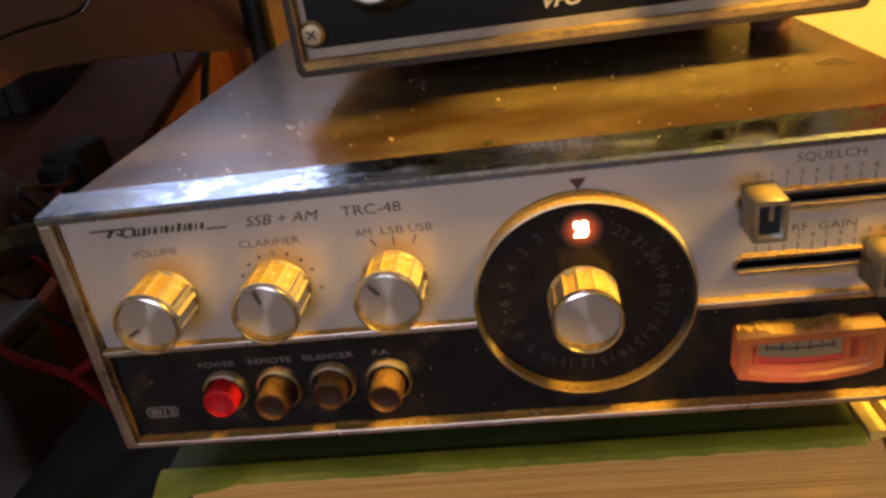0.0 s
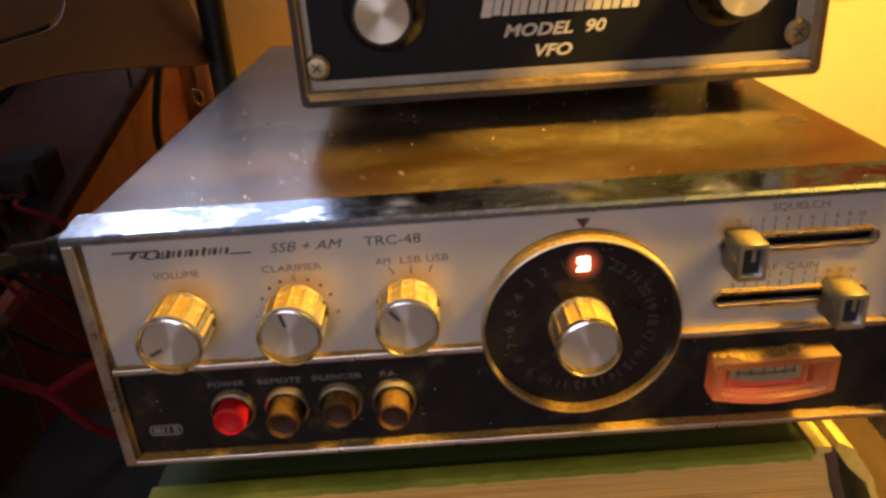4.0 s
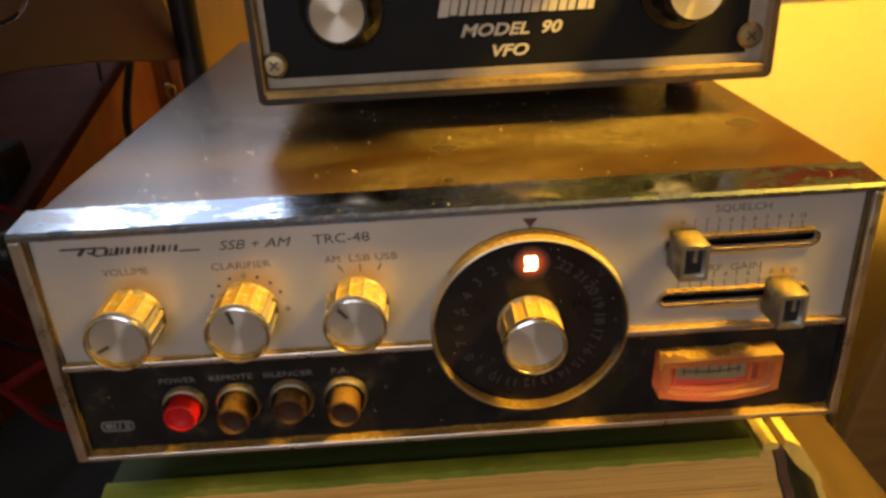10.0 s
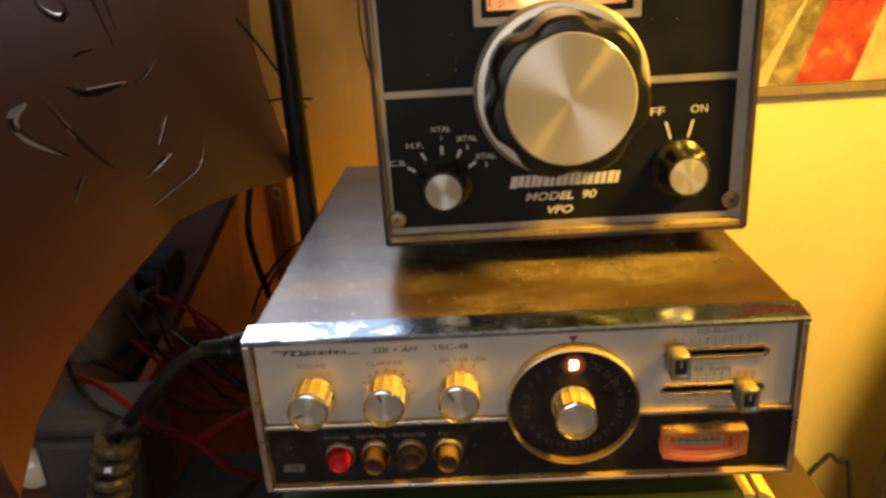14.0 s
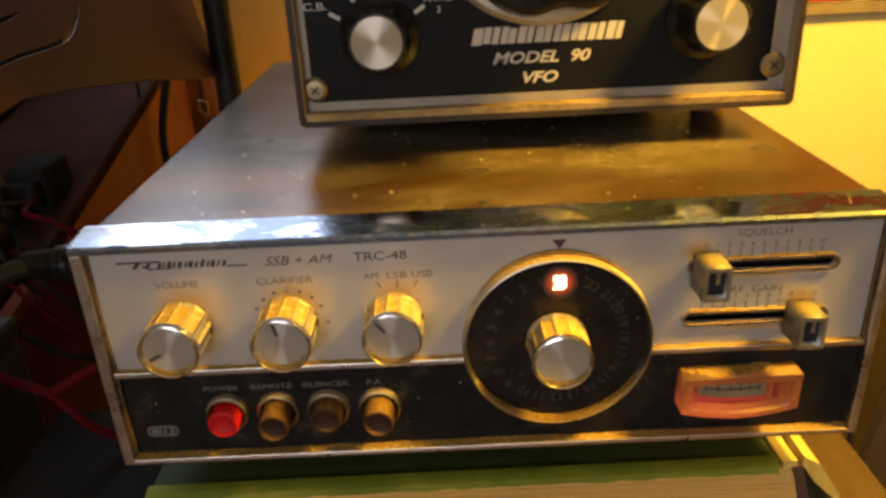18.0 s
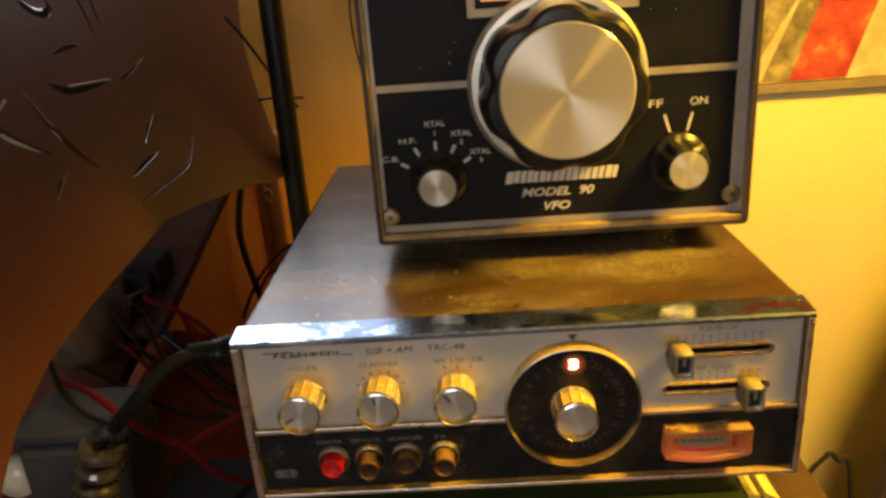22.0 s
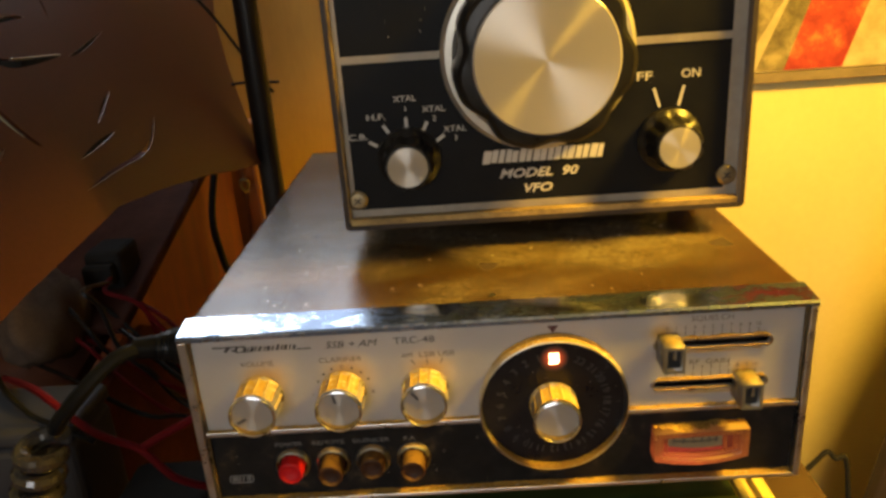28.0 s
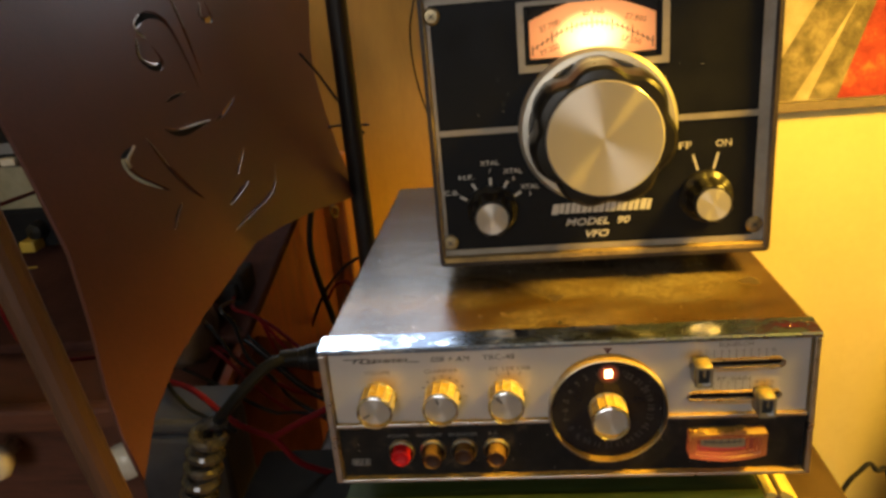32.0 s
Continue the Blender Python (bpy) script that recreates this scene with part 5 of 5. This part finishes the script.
# bright strips along parts of the cuts, added for the window's highlights there
CUT_GLINT = textured("cut_glint_metal", [(0.3, (0.30, 0.28, 0.26)), (0.7, (0.46, 0.44, 0.42))], 300, (0.25, 0.4), 1.0)


def on_sheet(s, v, lift):
    return sheet_n * (0.19105 + lift) + Vector((0, s, 0)) + up * v


for (line, width), first, last, thick in zip(cuts, (0, 0, 0, 0.2, 0, 0, 0.5, 0, 0, 0, 0, 0, 0), (0.35, 0.6, 0.4, 0.5, 1, 1, 1, 0.4, 0.55, 1, 1, 1, 1), (0.6, 0.6, 0.5, 0.2, 0.15, 0.15, 0.5, 0.2, 0.7, 0.12, 0.12, 0.12, 0.12)):
    pts = crescent(arc_points(line), width)
    pts = pts[:len(pts) // 2]
    a, b = int(first * (len(pts) - 1)), int(last * (len(pts) - 1))
    part("cut_edge", tube_bm([on_sheet(q, w, 0.0006) for q, w in pts[a:b + 1]], thick * 0.001, 6, 2), CUT_GLINT, sheet, "bright strip added for the window glint on a cut")

POLE_PAINT = textured("black_pole_paint", [(0.3, (0.007, 0.005, 0.004)), (0.7, (0.016, 0.011, 0.008))], 30, (0.4, 0.55), 0.0, Specular_IOR_Level=0.25)
pole = tagged(part("black_pole", lathe_bm([(0, 0), (0.0078, 0), (0.0078, 1.5), (0, 1.5)], 24, axis="z", at=(-0.1395, 0.297, 0.0)), POLE_PAINT, smooth=False), "dark metal pole standing upright behind the radio", "pole")
rod = tagged(part("wooden_rod", tube_bm([(-0.129, -0.075, 0.72), (-0.1405, -0.0998, 0.90), (-0.157, -0.128, 1.16)], 0.0045, 14), textured("worn_brown_rod_wood", [(0.3, (0.052, 0.023, 0.012)), (0.7, (0.100, 0.046, 0.024))], 40, (0.5, 0.65), 0, 0.15, (1, 1, 0.2))), "dark brown wooden rod slanting in front of the sheet", "rod")

# desk side in a lighter wood than the rest, lamplight put into its colour
LIT_SIDE_WOOD = textured("lamplit_reddish_wood", [(0.3, (0.19, 0.040, 0.011)), (0.55, (0.29, 0.066, 0.019)), (0.75, (0.37, 0.094, 0.028))], 9, (0.6, 0.75), 0, 0.15, (6, 6, 0.7))
WHITE_CHINA = textured("aged_white_porcelain", [(0.3, (0.50, 0.45, 0.34)), (0.7, (0.60, 0.55, 0.44))], 90, (0.18, 0.3))
desk = thing("writing_desk", (-0.195, 0.1, 0.0), "old red-brown slant-top writing desk with white drawer knobs", "desk")
bm = bmesh.new()
for x in (0.0, -0.006):
    bm.faces.new([bm.verts.new((x, y, z)) for y, z in ((0.0, 0.0), (0.285, 0.0), (0.285, 0.852), (0.09, 0.803), (0.0, 0.785))])
f0, f1 = list(bm.faces)
v0, v1 = list(f0.verts), list(f1.verts)
for k in range(5):
    bm.faces.new((v0[k], v0[(k + 1) % 5], v1[(k + 1) % 5], v1[k]))
bmesh.ops.recalc_face_normals(bm, faces=bm.faces)
part("side_panel", bm, LIT_SIDE_WOOD, desk, "side panel with orange lamplight painted into its wood")
bm = bmesh.new()
ends = [[bm.verts.new((x, y, z)) for y, z in ((0.0, 0.779), (0.09, 0.797), (0.285, 0.846), (0.285, 0.838), (0.09, 0.789), (0.0, 0.771))] for x in (-0.0165, -0.60)]
bm.faces.new(ends[0])
bm.faces.new(ends[1][::-1])
for k in range(6):
    bm.faces.new((ends[0][k], ends[1][k], ends[1][(k + 1) % 6], ends[0][(k + 1) % 6]))
bmesh.ops.recalc_face_normals(bm, faces=bm.faces)
part("slant_top", bm, DARK_WOOD, desk)
part("front_stile", box_bm(-0.021, 0.002, -0.006, -0.0005, 0.0, 0.7695, 0.001), DARK_WOOD, desk)
part("body", box_bm(-0.60, -0.0165, 0.032, 0.284, 0.0, 0.770), DARK_WOOD, desk)
part("front_edge", box_bm(-0.60, 0.002, -0.008, 0.0035, 0.770, 0.786, 0.003), DARK_WOOD, desk)
for z0, z1 in ((0.63, 0.765), (0.48, 0.62), (0.33, 0.47)):
    d = part("drawer", box_bm(-0.58, -0.022, 0.022, 0.0315, z0, z1, 0.003), DARK_WOOD, desk)
    for x in (-0.069, -0.157):
        part("drawer_knob", lathe_bm([(0, 0), (0.005, 0), (0.0045, 0.008), (0.010, 0.014), (0.0125, 0.021), (0.010, 0.027), (0, 0.029)], 28, at=(x, 0.022, z1 - 0.022)), WHITE_CHINA, d, "white porcelain knob", smooth=True)
post = thing("wooden_post", (-0.19, 0.40, 0.0), "varnished wooden post with a small brass eye, by the wall", "post")
part("post_shaft", box_bm(-0.030, 0.000, 0.0, 0.03, 0.0, 0.86, 0.003), ORANGE_WOOD, post)
part("moulding", box_bm(0.0005, 0.013, -0.004, 0.03, 0.0, 0.86, 0.003), ORANGE_WOOD, post)
part("brass_eye", tube_bm([(0.004, -0.004, 0.805), (0.004, -0.012, 0.806), (0.002, -0.017, 0.812), (0.004, -0.020, 0.818), (0.008, -0.017, 0.816), (0.006, -0.013, 0.808)], 0.0014, 8), SCREW, post, "small brass eye")
adapter = thing("black_adapter", (-0.2130, 0.195, 0.812), "small black plug adapter with red wires on the desk", "adapter")
part("adapter_body", box_bm(-0.0105, 0.0105, -0.014, 0.014, -0.008, 0.0195, 0.003), MATT_BLACK, adapter)
part("adapter_cap", box_bm(-0.009, 0.008, -0.022, -0.014, 0.002, 0.014, 0.002), MATT_BLACK, adapter)

DARK_SHEET = textured("dark_maroon_sheet", [(0.3, (0.030, 0.0125, 0.010)), (0.7, (0.064, 0.027, 0.020))], 30, (0.85, 0.95), 0, 0.3, Specular_IOR_Level=0.05)
for n, (y, z, sag, red) in enumerate(((0.12, 0.800, 0.030, 1), (0.15, 0.806, 0.042, 0), (0.13, 0.796, 0.026, 1), (0.10, 0.792, 0.020, 0))):
    pts = [(-0.235 - 0.004 * n, y + 0.03, z + 0.008), (-0.205, y + 0.01, z), (-0.175 + 0.004 * n, y - 0.01, z - sag * 0.5), (-0.150, y - 0.015 + 0.006 * n, z - sag), (-0.120, y + 0.004 * n, z - sag - 0.012)]
    tagged(part("loose_wire", tube_bm(pts, 0.0011, 8, 6), RED_WIRE if red else MATT_BLACK), "dull red loose wire beside the radio" if red else "black loose wire beside the radio", "wire", "loose wires beside the radio")
# Added sheet that keeps the slanted desk top dark against the window light.
cloth = tagged(part("desk_dark_sheet", box_bm(-0.75, -0.1935, 0.15, 0.36, -0.004, 0.004, 0.002), DARK_SHEET), "dark maroon sheet added over the slanted desk top to darken it", "cloth")
cloth.matrix_world = Matrix.Translation((0, 0.19, 0.8035)) @ Matrix.Rotation(radians(14.1), 4, "X") @ Matrix.Translation((0, -0.19, 0.004))
# Added sheet: painted shade over the lower part of the desk side.
bm = prism_bm([(0.098, 0.45), (0.262, 0.45), (0.264, 0.715), (0.220, 0.762), (0.168, 0.792), (0.098, 0.779)], 0.0, 0.003)
for v in bm.verts:
    v.co = Vector((-0.1942 + v.co.y, v.co.x, v.co.z))
bmesh.ops.recalc_face_normals(bm, faces=bm.faces)
SIDE_SHADE = textured("red_brown_side_shade", [(0.3, (0.060, 0.016, 0.010)), (0.7, (0.115, 0.032, 0.019))], 30, (0.85, 0.95), 0, 0.3, Specular_IOR_Level=0.05)
tagged(part("side_shade_sheet", bm, SIDE_SHADE), "dull red-brown sheet added for the shade down the desk's side", "cloth")
gear = thing("electronic_gear", (-0.40, 0.30, 0.835), "dusty black electronic case with a grey strip on the desk", "electronics")
part("gear_case", box_bm(-0.16, 0.13, -0.045, 0.075, 0.0, 0.20, 0.004), MATT_BLACK, gear)
part("grey_strip", box_bm(-0.15, 0.12, -0.047, -0.0455, 0.076, 0.084), GREY_PRINT, gear)
part("olive_panel", box_bm(-0.15, 0.12, -0.0465, -0.0455, 0.033, 0.066, 0.0004), textured("olive_panel_paint", [(0.3, (0.17, 0.15, 0.085)), (0.7, (0.26, 0.235, 0.15))], 60, (0.5, 0.65), 0, 0.05), gear, "olive-grey front panel")
part("dark_panel", box_bm(-0.15, 0.12, -0.0465, -0.0455, 0.002, 0.030), BLACK_PANEL, gear)
part("white_connector", box_bm(0.002, 0.014, -0.054, -0.0472, 0.068, 0.074, 0.001), WHITE_CHINA, gear, "small white connector")
for k in range(4):
    part("gear_knob", lathe_bm([(0, 0), (0.007, 0), (0.006, 0.010), (0, 0.011)], 20, at=(-0.12 + 0.045 * k, -0.0466, 0.016)), KNOB_BLACK, gear)

for x, z in ((0.010, 0.006), (0.008, -0.015)):
    part("yellow_connector", box_bm(x - 0.006, x + 0.006, -0.062, -0.0475, z - 0.0045, z + 0.0045, 0.0015), YELLOW_PLASTIC, gear, "small yellow connector")

bm = bmesh.new()
bmesh.ops.create_uvsphere(bm, u_segments=28, v_segments=16, radius=1.0)
for v in bm.verts:
    x, y, z = v.co
    fold = 1 + 0.07 * math.sin(5 * x + 3 * z) + 0.05 * math.sin(9 * y - 4 * z) + 0.03 * math.sin(17 * x + 11 * y)
    v.co = Vector((x * fold * 0.017, y * fold * 0.030, max(z, -0.75) * fold * 0.024))
bundle = tagged(part("rolled_cloth", bm, textured("grey_brown_cloth", [(0.3, (0.045, 0.031, 0.023)), (0.7, (0.085, 0.060, 0.045))], 60, (0.85, 0.95), 0, 0.4, Specular_IOR_Level=0.1), smooth=True), "grey-brown bundle of cloth lying on the desk", "cloth")
bundle.location = (-0.226, 0.138, 0.8125)
grey_case = thing("tall_grey_case", (-0.198, 0.066, 0.0), "dark grey upright case standing before the desk", "case")
GREY_CASE = textured("dark_grey_case_paint", [(0.3, (0.018, 0.018, 0.020)), (0.7, (0.036, 0.036, 0.039))], 40, (0.5, 0.65), 0, 0.1, Specular_IOR_Level=0.25)
part("case_body", box_bm(-0.025, 0.025, -0.019, 0.018, 0.0, 0.795, 0.004, 3), GREY_CASE, grey_case)
part("case_lid", box_bm(-0.0255, 0.0255, -0.0195, 0.0185, 0.7955, 0.804, 0.003, 3), GREY_CASE, grey_case)

# cords
plug = thing("microphone_plug", (-0.1, 0.02, 0.852), "black microphone plug with a thick curly cord in the radio's side", "plug")
bm = lathe_bm([(0, 0), (0.0078, 0), (0.0082, 0.002), (0.0080, 0.005), (0.0066, 0.006), (0.0062, 0.010), (0.0054, 0.0105), (0.0056, 0.012), (0.0050, 0.0125), (0.0050, 0.0145), (0.0044, 0.015), (0.0036, 0.024), (0, 0.025)], 28)
for v in bm.verts:
    x, y, z = v.co
    v.co = Vector((y, x, z))
bmesh.ops.recalc_face_normals(bm, faces=bm.faces)
part("plug_shell", bm, RUBBER, plug)
part("cord", tube_bm([(-0.020, 0, 0), (-0.0290, -0.005, -0.0010), (-0.0406, -0.010, -0.0104), (-0.0510, -0.010, -0.0212), (-0.0560, -0.006, -0.0270)], 0.0027), shader("black_cord_sheath", (0.0040, 0.0044, 0.0050), 0.5, 0.0, Specular_IOR_Level=0.14), plug)
CURL = textured("brown_translucent_cord", [(0.3, (0.020, 0.018, 0.016)), (0.7, (0.040, 0.035, 0.031))], 60, (0.10, 0.18), 0.0, Specular_IOR_Level=0.75)
turns = [(-0.0590 + 0.0066 * math.cos(a + 0.8) - 0.0026 * a / 6.28, -0.010 + 0.0066 * math.sin(a + 0.8), -0.0290 - 0.0076 * a / 6.28) for a in (k * 2 * math.pi / 12 for k in range(12 * 8))]
part("curly_cord", tube_bm(turns, 0.0031, 10, 2), CURL, plug, "curly brown cord")


def cord(name, pts, r, mat, label):
    return tagged(part(name, tube_bm(pts, r), mat), label, "wire")


cord("red_wire", [(-0.230, 0.10, 0.80), (-0.190, 0.06, 0.815), (-0.165, 0.05, 0.800), (-0.147, 0.05, 0.790), (-0.135, 0.05, 0.775), (-0.12, 0.06, 0.760)], 0.0016, RED_WIRE, "red insulated wire hanging beside the radio")
cord("red_wire", [(-0.147, 0.051, 0.790), (-0.132, 0.052, 0.798), (-0.108, 0.06, 0.806), (-0.10, 0.08, 0.80)], 0.0017, RED_WIRE, "red insulated wire hanging beside the radio")
cord("black_cable", [(-0.196, 0.375, 0.858), (-0.186, 0.33, 0.852), (-0.187, 0.30, 0.815), (-0.186, 0.30, 0.786), (-0.179, 0.30, 0.750), (-0.165, 0.29, 0.70)], 0.0027, RUBBER, "black cable hanging down the cabinet")

cord("thin_black_wire", [(-0.196, 0.30, 0.86), (-0.198, 0.30, 0.80), (-0.199, 0.30, 0.778), (-0.206, 0.30, 0.745), (-0.214, 0.30, 0.715)], 0.0012, RUBBER, "thin black wire hanging behind the radio")
cord("thin_black_wire", [(-0.13, 0.30, 0.800), (-0.148, 0.30, 0.796), (-0.165, 0.30, 0.785), (-0.185, 0.30, 0.760), (-0.205, 0.29, 0.715)], 0.0012, RUBBER, "thin black wire hanging behind the radio")
cord("thin_red_wire", [(-0.182, 0.30, 0.755), (-0.1727, 0.30, 0.7705), (-0.1651, 0.30, 0.775), (-0.158, 0.30, 0.772), (-0.15, 0.29, 0.755)], 0.0012, RED_WIRE, "thin red wire looped behind the radio")
cord("thin_red_wire", [(-0.215, 0.19, 0.802), (-0.185, 0.17, 0.800), (-0.150, 0.15, 0.782), (-0.115, 0.14, 0.765), (-0.09, 0.14, 0.75)], 0.0012, RED_WIRE, "thin red wire from the black adapter")
cord("thin_black_wire", [(-0.235, 0.18, 0.800), (-0.195, 0.15, 0.798), (-0.150, 0.12, 0.778), (-0.115, 0.12, 0.758)], 0.0013, RUBBER, "thin black wire from the adapter")
cord("black_cable", [(0.22, 0.30, 0.004), (0.235, 0.30, 0.30), (0.25, 0.30, 0.52), (0.2726, 0.30, 0.5767), (0.284, 0.30, 0.5735), (0.296, 0.30, 0.5581), (0.31, 0.30, 0.40), (0.32, 0.30, 0.004)], 0.0022, MATT_BLACK, "black cable hanging behind the table")
cord("thin_black_wire", [(-0.09, 0.696, 1.16), (-0.098, 0.60, 1.06), (-0.1056, 0.50, 0.9919), (-0.1128, 0.50, 0.9603), (-0.1117, 0.50, 0.9211), (-0.1020, 0.50, 0.8766), (-0.08, 0.50, 0.82)], 0.0009, RUBBER, "thin black wire hanging in front of the wall")
cord("thin_black_wire", [(-0.1785, 0.32, 0.962), (-0.1671, 0.32, 0.9465), (-0.1503, 0.32, 0.9185), (-0.135, 0.32, 0.895)], 0.0011, RUBBER, "thin black wire running behind the pole")
cord("thin_black_wire", [(-0.18, 0.32, 0.898), (-0.1618, 0.32, 0.9025), (-0.1491, 0.32, 0.903), (-0.13, 0.32, 0.902)], 0.0010, RUBBER, "thin black wire running behind the pole")
for pts, mat, label in (
        (((-0.205, 0.17, 0.818), (-0.193, 0.12, 0.8341), (-0.187, 0.12, 0.8245), (-0.1821, 0.12, 0.8015), (-0.1686, 0.12, 0.7853), (-0.1567, 0.12, 0.769), (-0.1365, 0.12, 0.7582), (-0.10, 0.13, 0.745)), RUBBER, "thin black wire from the adapter"),
        (((-0.230, 0.15, 0.829), (-0.2036, 0.13, 0.8128), (-0.1925, 0.13, 0.7926), (-0.1755, 0.13, 0.7839), (-0.1634, 0.13, 0.7672), (-0.14, 0.13, 0.748)), RUBBER, "thin black wire from the adapter"),
        (((-0.208, 0.18, 0.818), (-0.1982, 0.15, 0.8209), (-0.1843, 0.15, 0.8142), (-0.175, 0.15, 0.8017), (-0.1624, 0.15, 0.7848), (-0.13, 0.15, 0.765)), RED_WIRE, "thin red wire from the black adapter"),
        (((-0.205, 0.06, 0.840), (-0.1977, 0.05, 0.8391), (-0.196, 0.05, 0.8227), (-0.1904, 0.05, 0.8125), (-0.1853, 0.05, 0.8073), (-0.165, 0.05, 0.795)), RUBBER, "thin black wire beside the red one"),
        (((-0.19, 0.17, 0.805), (-0.1775, 0.16, 0.7801), (-0.1684, 0.16, 0.7626), (-0.1559, 0.16, 0.7535), (-0.1456, 0.16, 0.7575), (-0.12, 0.15, 0.775)), RED_WIRE, "thin red wire looped beside the radio")):
    cord("thin_wire", pts, 0.0012, mat, label)
lead = thing("test_lead", (-0.26, 0.03, 0.906), "red test lead with a yellow sleeve, hanging off the gear", "wire")
part("lead_wire", tube_bm([(-0.10, 0.22, -0.02), (-0.05, 0.06, 0.0), (0.0, -0.002, 0.0), (0.0, 0.0063, -0.016), (0.0, 0.0045, -0.036), (0.0, 0.0215, -0.065), (-0.01, 0.09, -0.10)], 0.0013), RED_WIRE, lead)
part("red_clip", box_bm(-0.004, 0.004, -0.010, 0.004, -0.004, 0.004, 0.001), RED_BUTTON, lead)
part("yellow_sleeve", box_bm(-0.003, 0.003, 0.005, 0.0105, -0.0035, 0.0025, 0.001), YELLOW_PLASTIC, lead, "yellow plastic sleeve")
# Added panel standing in for the dark area at the wall's lower right.
board = thing("dark_area_panel", (0.446, 0.45, 0.0), "dark brown upright panel added for a dark area by the wall", "board")
DARK_AREA_BROWN = textured("dark_area_brown", [(0.3, (0.018, 0.011, 0.006)), (0.7, (0.036, 0.021, 0.011))], 12, (0.6, 0.8), 0, 0.2, (1, 1, 6))
bm = prism_bm([(-0.05, 0.0), (-0.034, 0.36), (-0.018, 0.46), (0.020, 0.62), (0.062, 0.76), (0.50, 0.76), (0.50, 0.0)], 0.0, 0.02)
bmesh.ops.bevel(bm, geom=bm.edges[:], offset=0.004, segments=3, affect="EDGES", profile=0.5)
part("area_panel", bm, DARK_AREA_BROWN, board)
part("area_panel_foot", box_bm(-0.04, 0.48, -0.03, 0.10, -0.0, 0.02, 0.003), DARK_AREA_BROWN, board)

black_case = thing("black_case", (-0.135, 0.03, 0.73), "matt black case standing beside the book on the table", "case")
part("case_body", box_bm(-0.03, 0.028, -0.02, 0.05, 0.0, 0.024, 0.008, 4), MATT_BLACK, black_case)
part("case_lid", box_bm(-0.031, 0.029, -0.021, 0.051, 0.0245, 0.033, 0.004, 3), MATT_BLACK, black_case)

lamp = thing("reading_lamp", (LAMP[0], LAMP[1], 0.0), "warm shaded reading lamp standing beside the table", "lamp")
lampshade = part("shade", lathe_bm([(0.06, 0.20), (0.27, -0.1157), (0.267, -0.1157), (0.058, 0.198)], 48, axis="z"), shader("dark_metal_shade", (0.10, 0.09, 0.07), 0.6), lamp)
lampshade.location = (0, 0, LAMP[2])
lampshade.rotation_mode = "AXIS_ANGLE"
lampshade.rotation_axis_angle = (radians(18), 0.259, -0.966, 0)
part("pole", tube_bm([(0.25, -0.1, 0.0), (0.25, -0.1, 1.3), (0.15, -0.06, 1.66), (0.02, 0, 1.62), (0, 0, LAMP[2] + 0.20)], 0.008), POLE_PAINT, lamp)
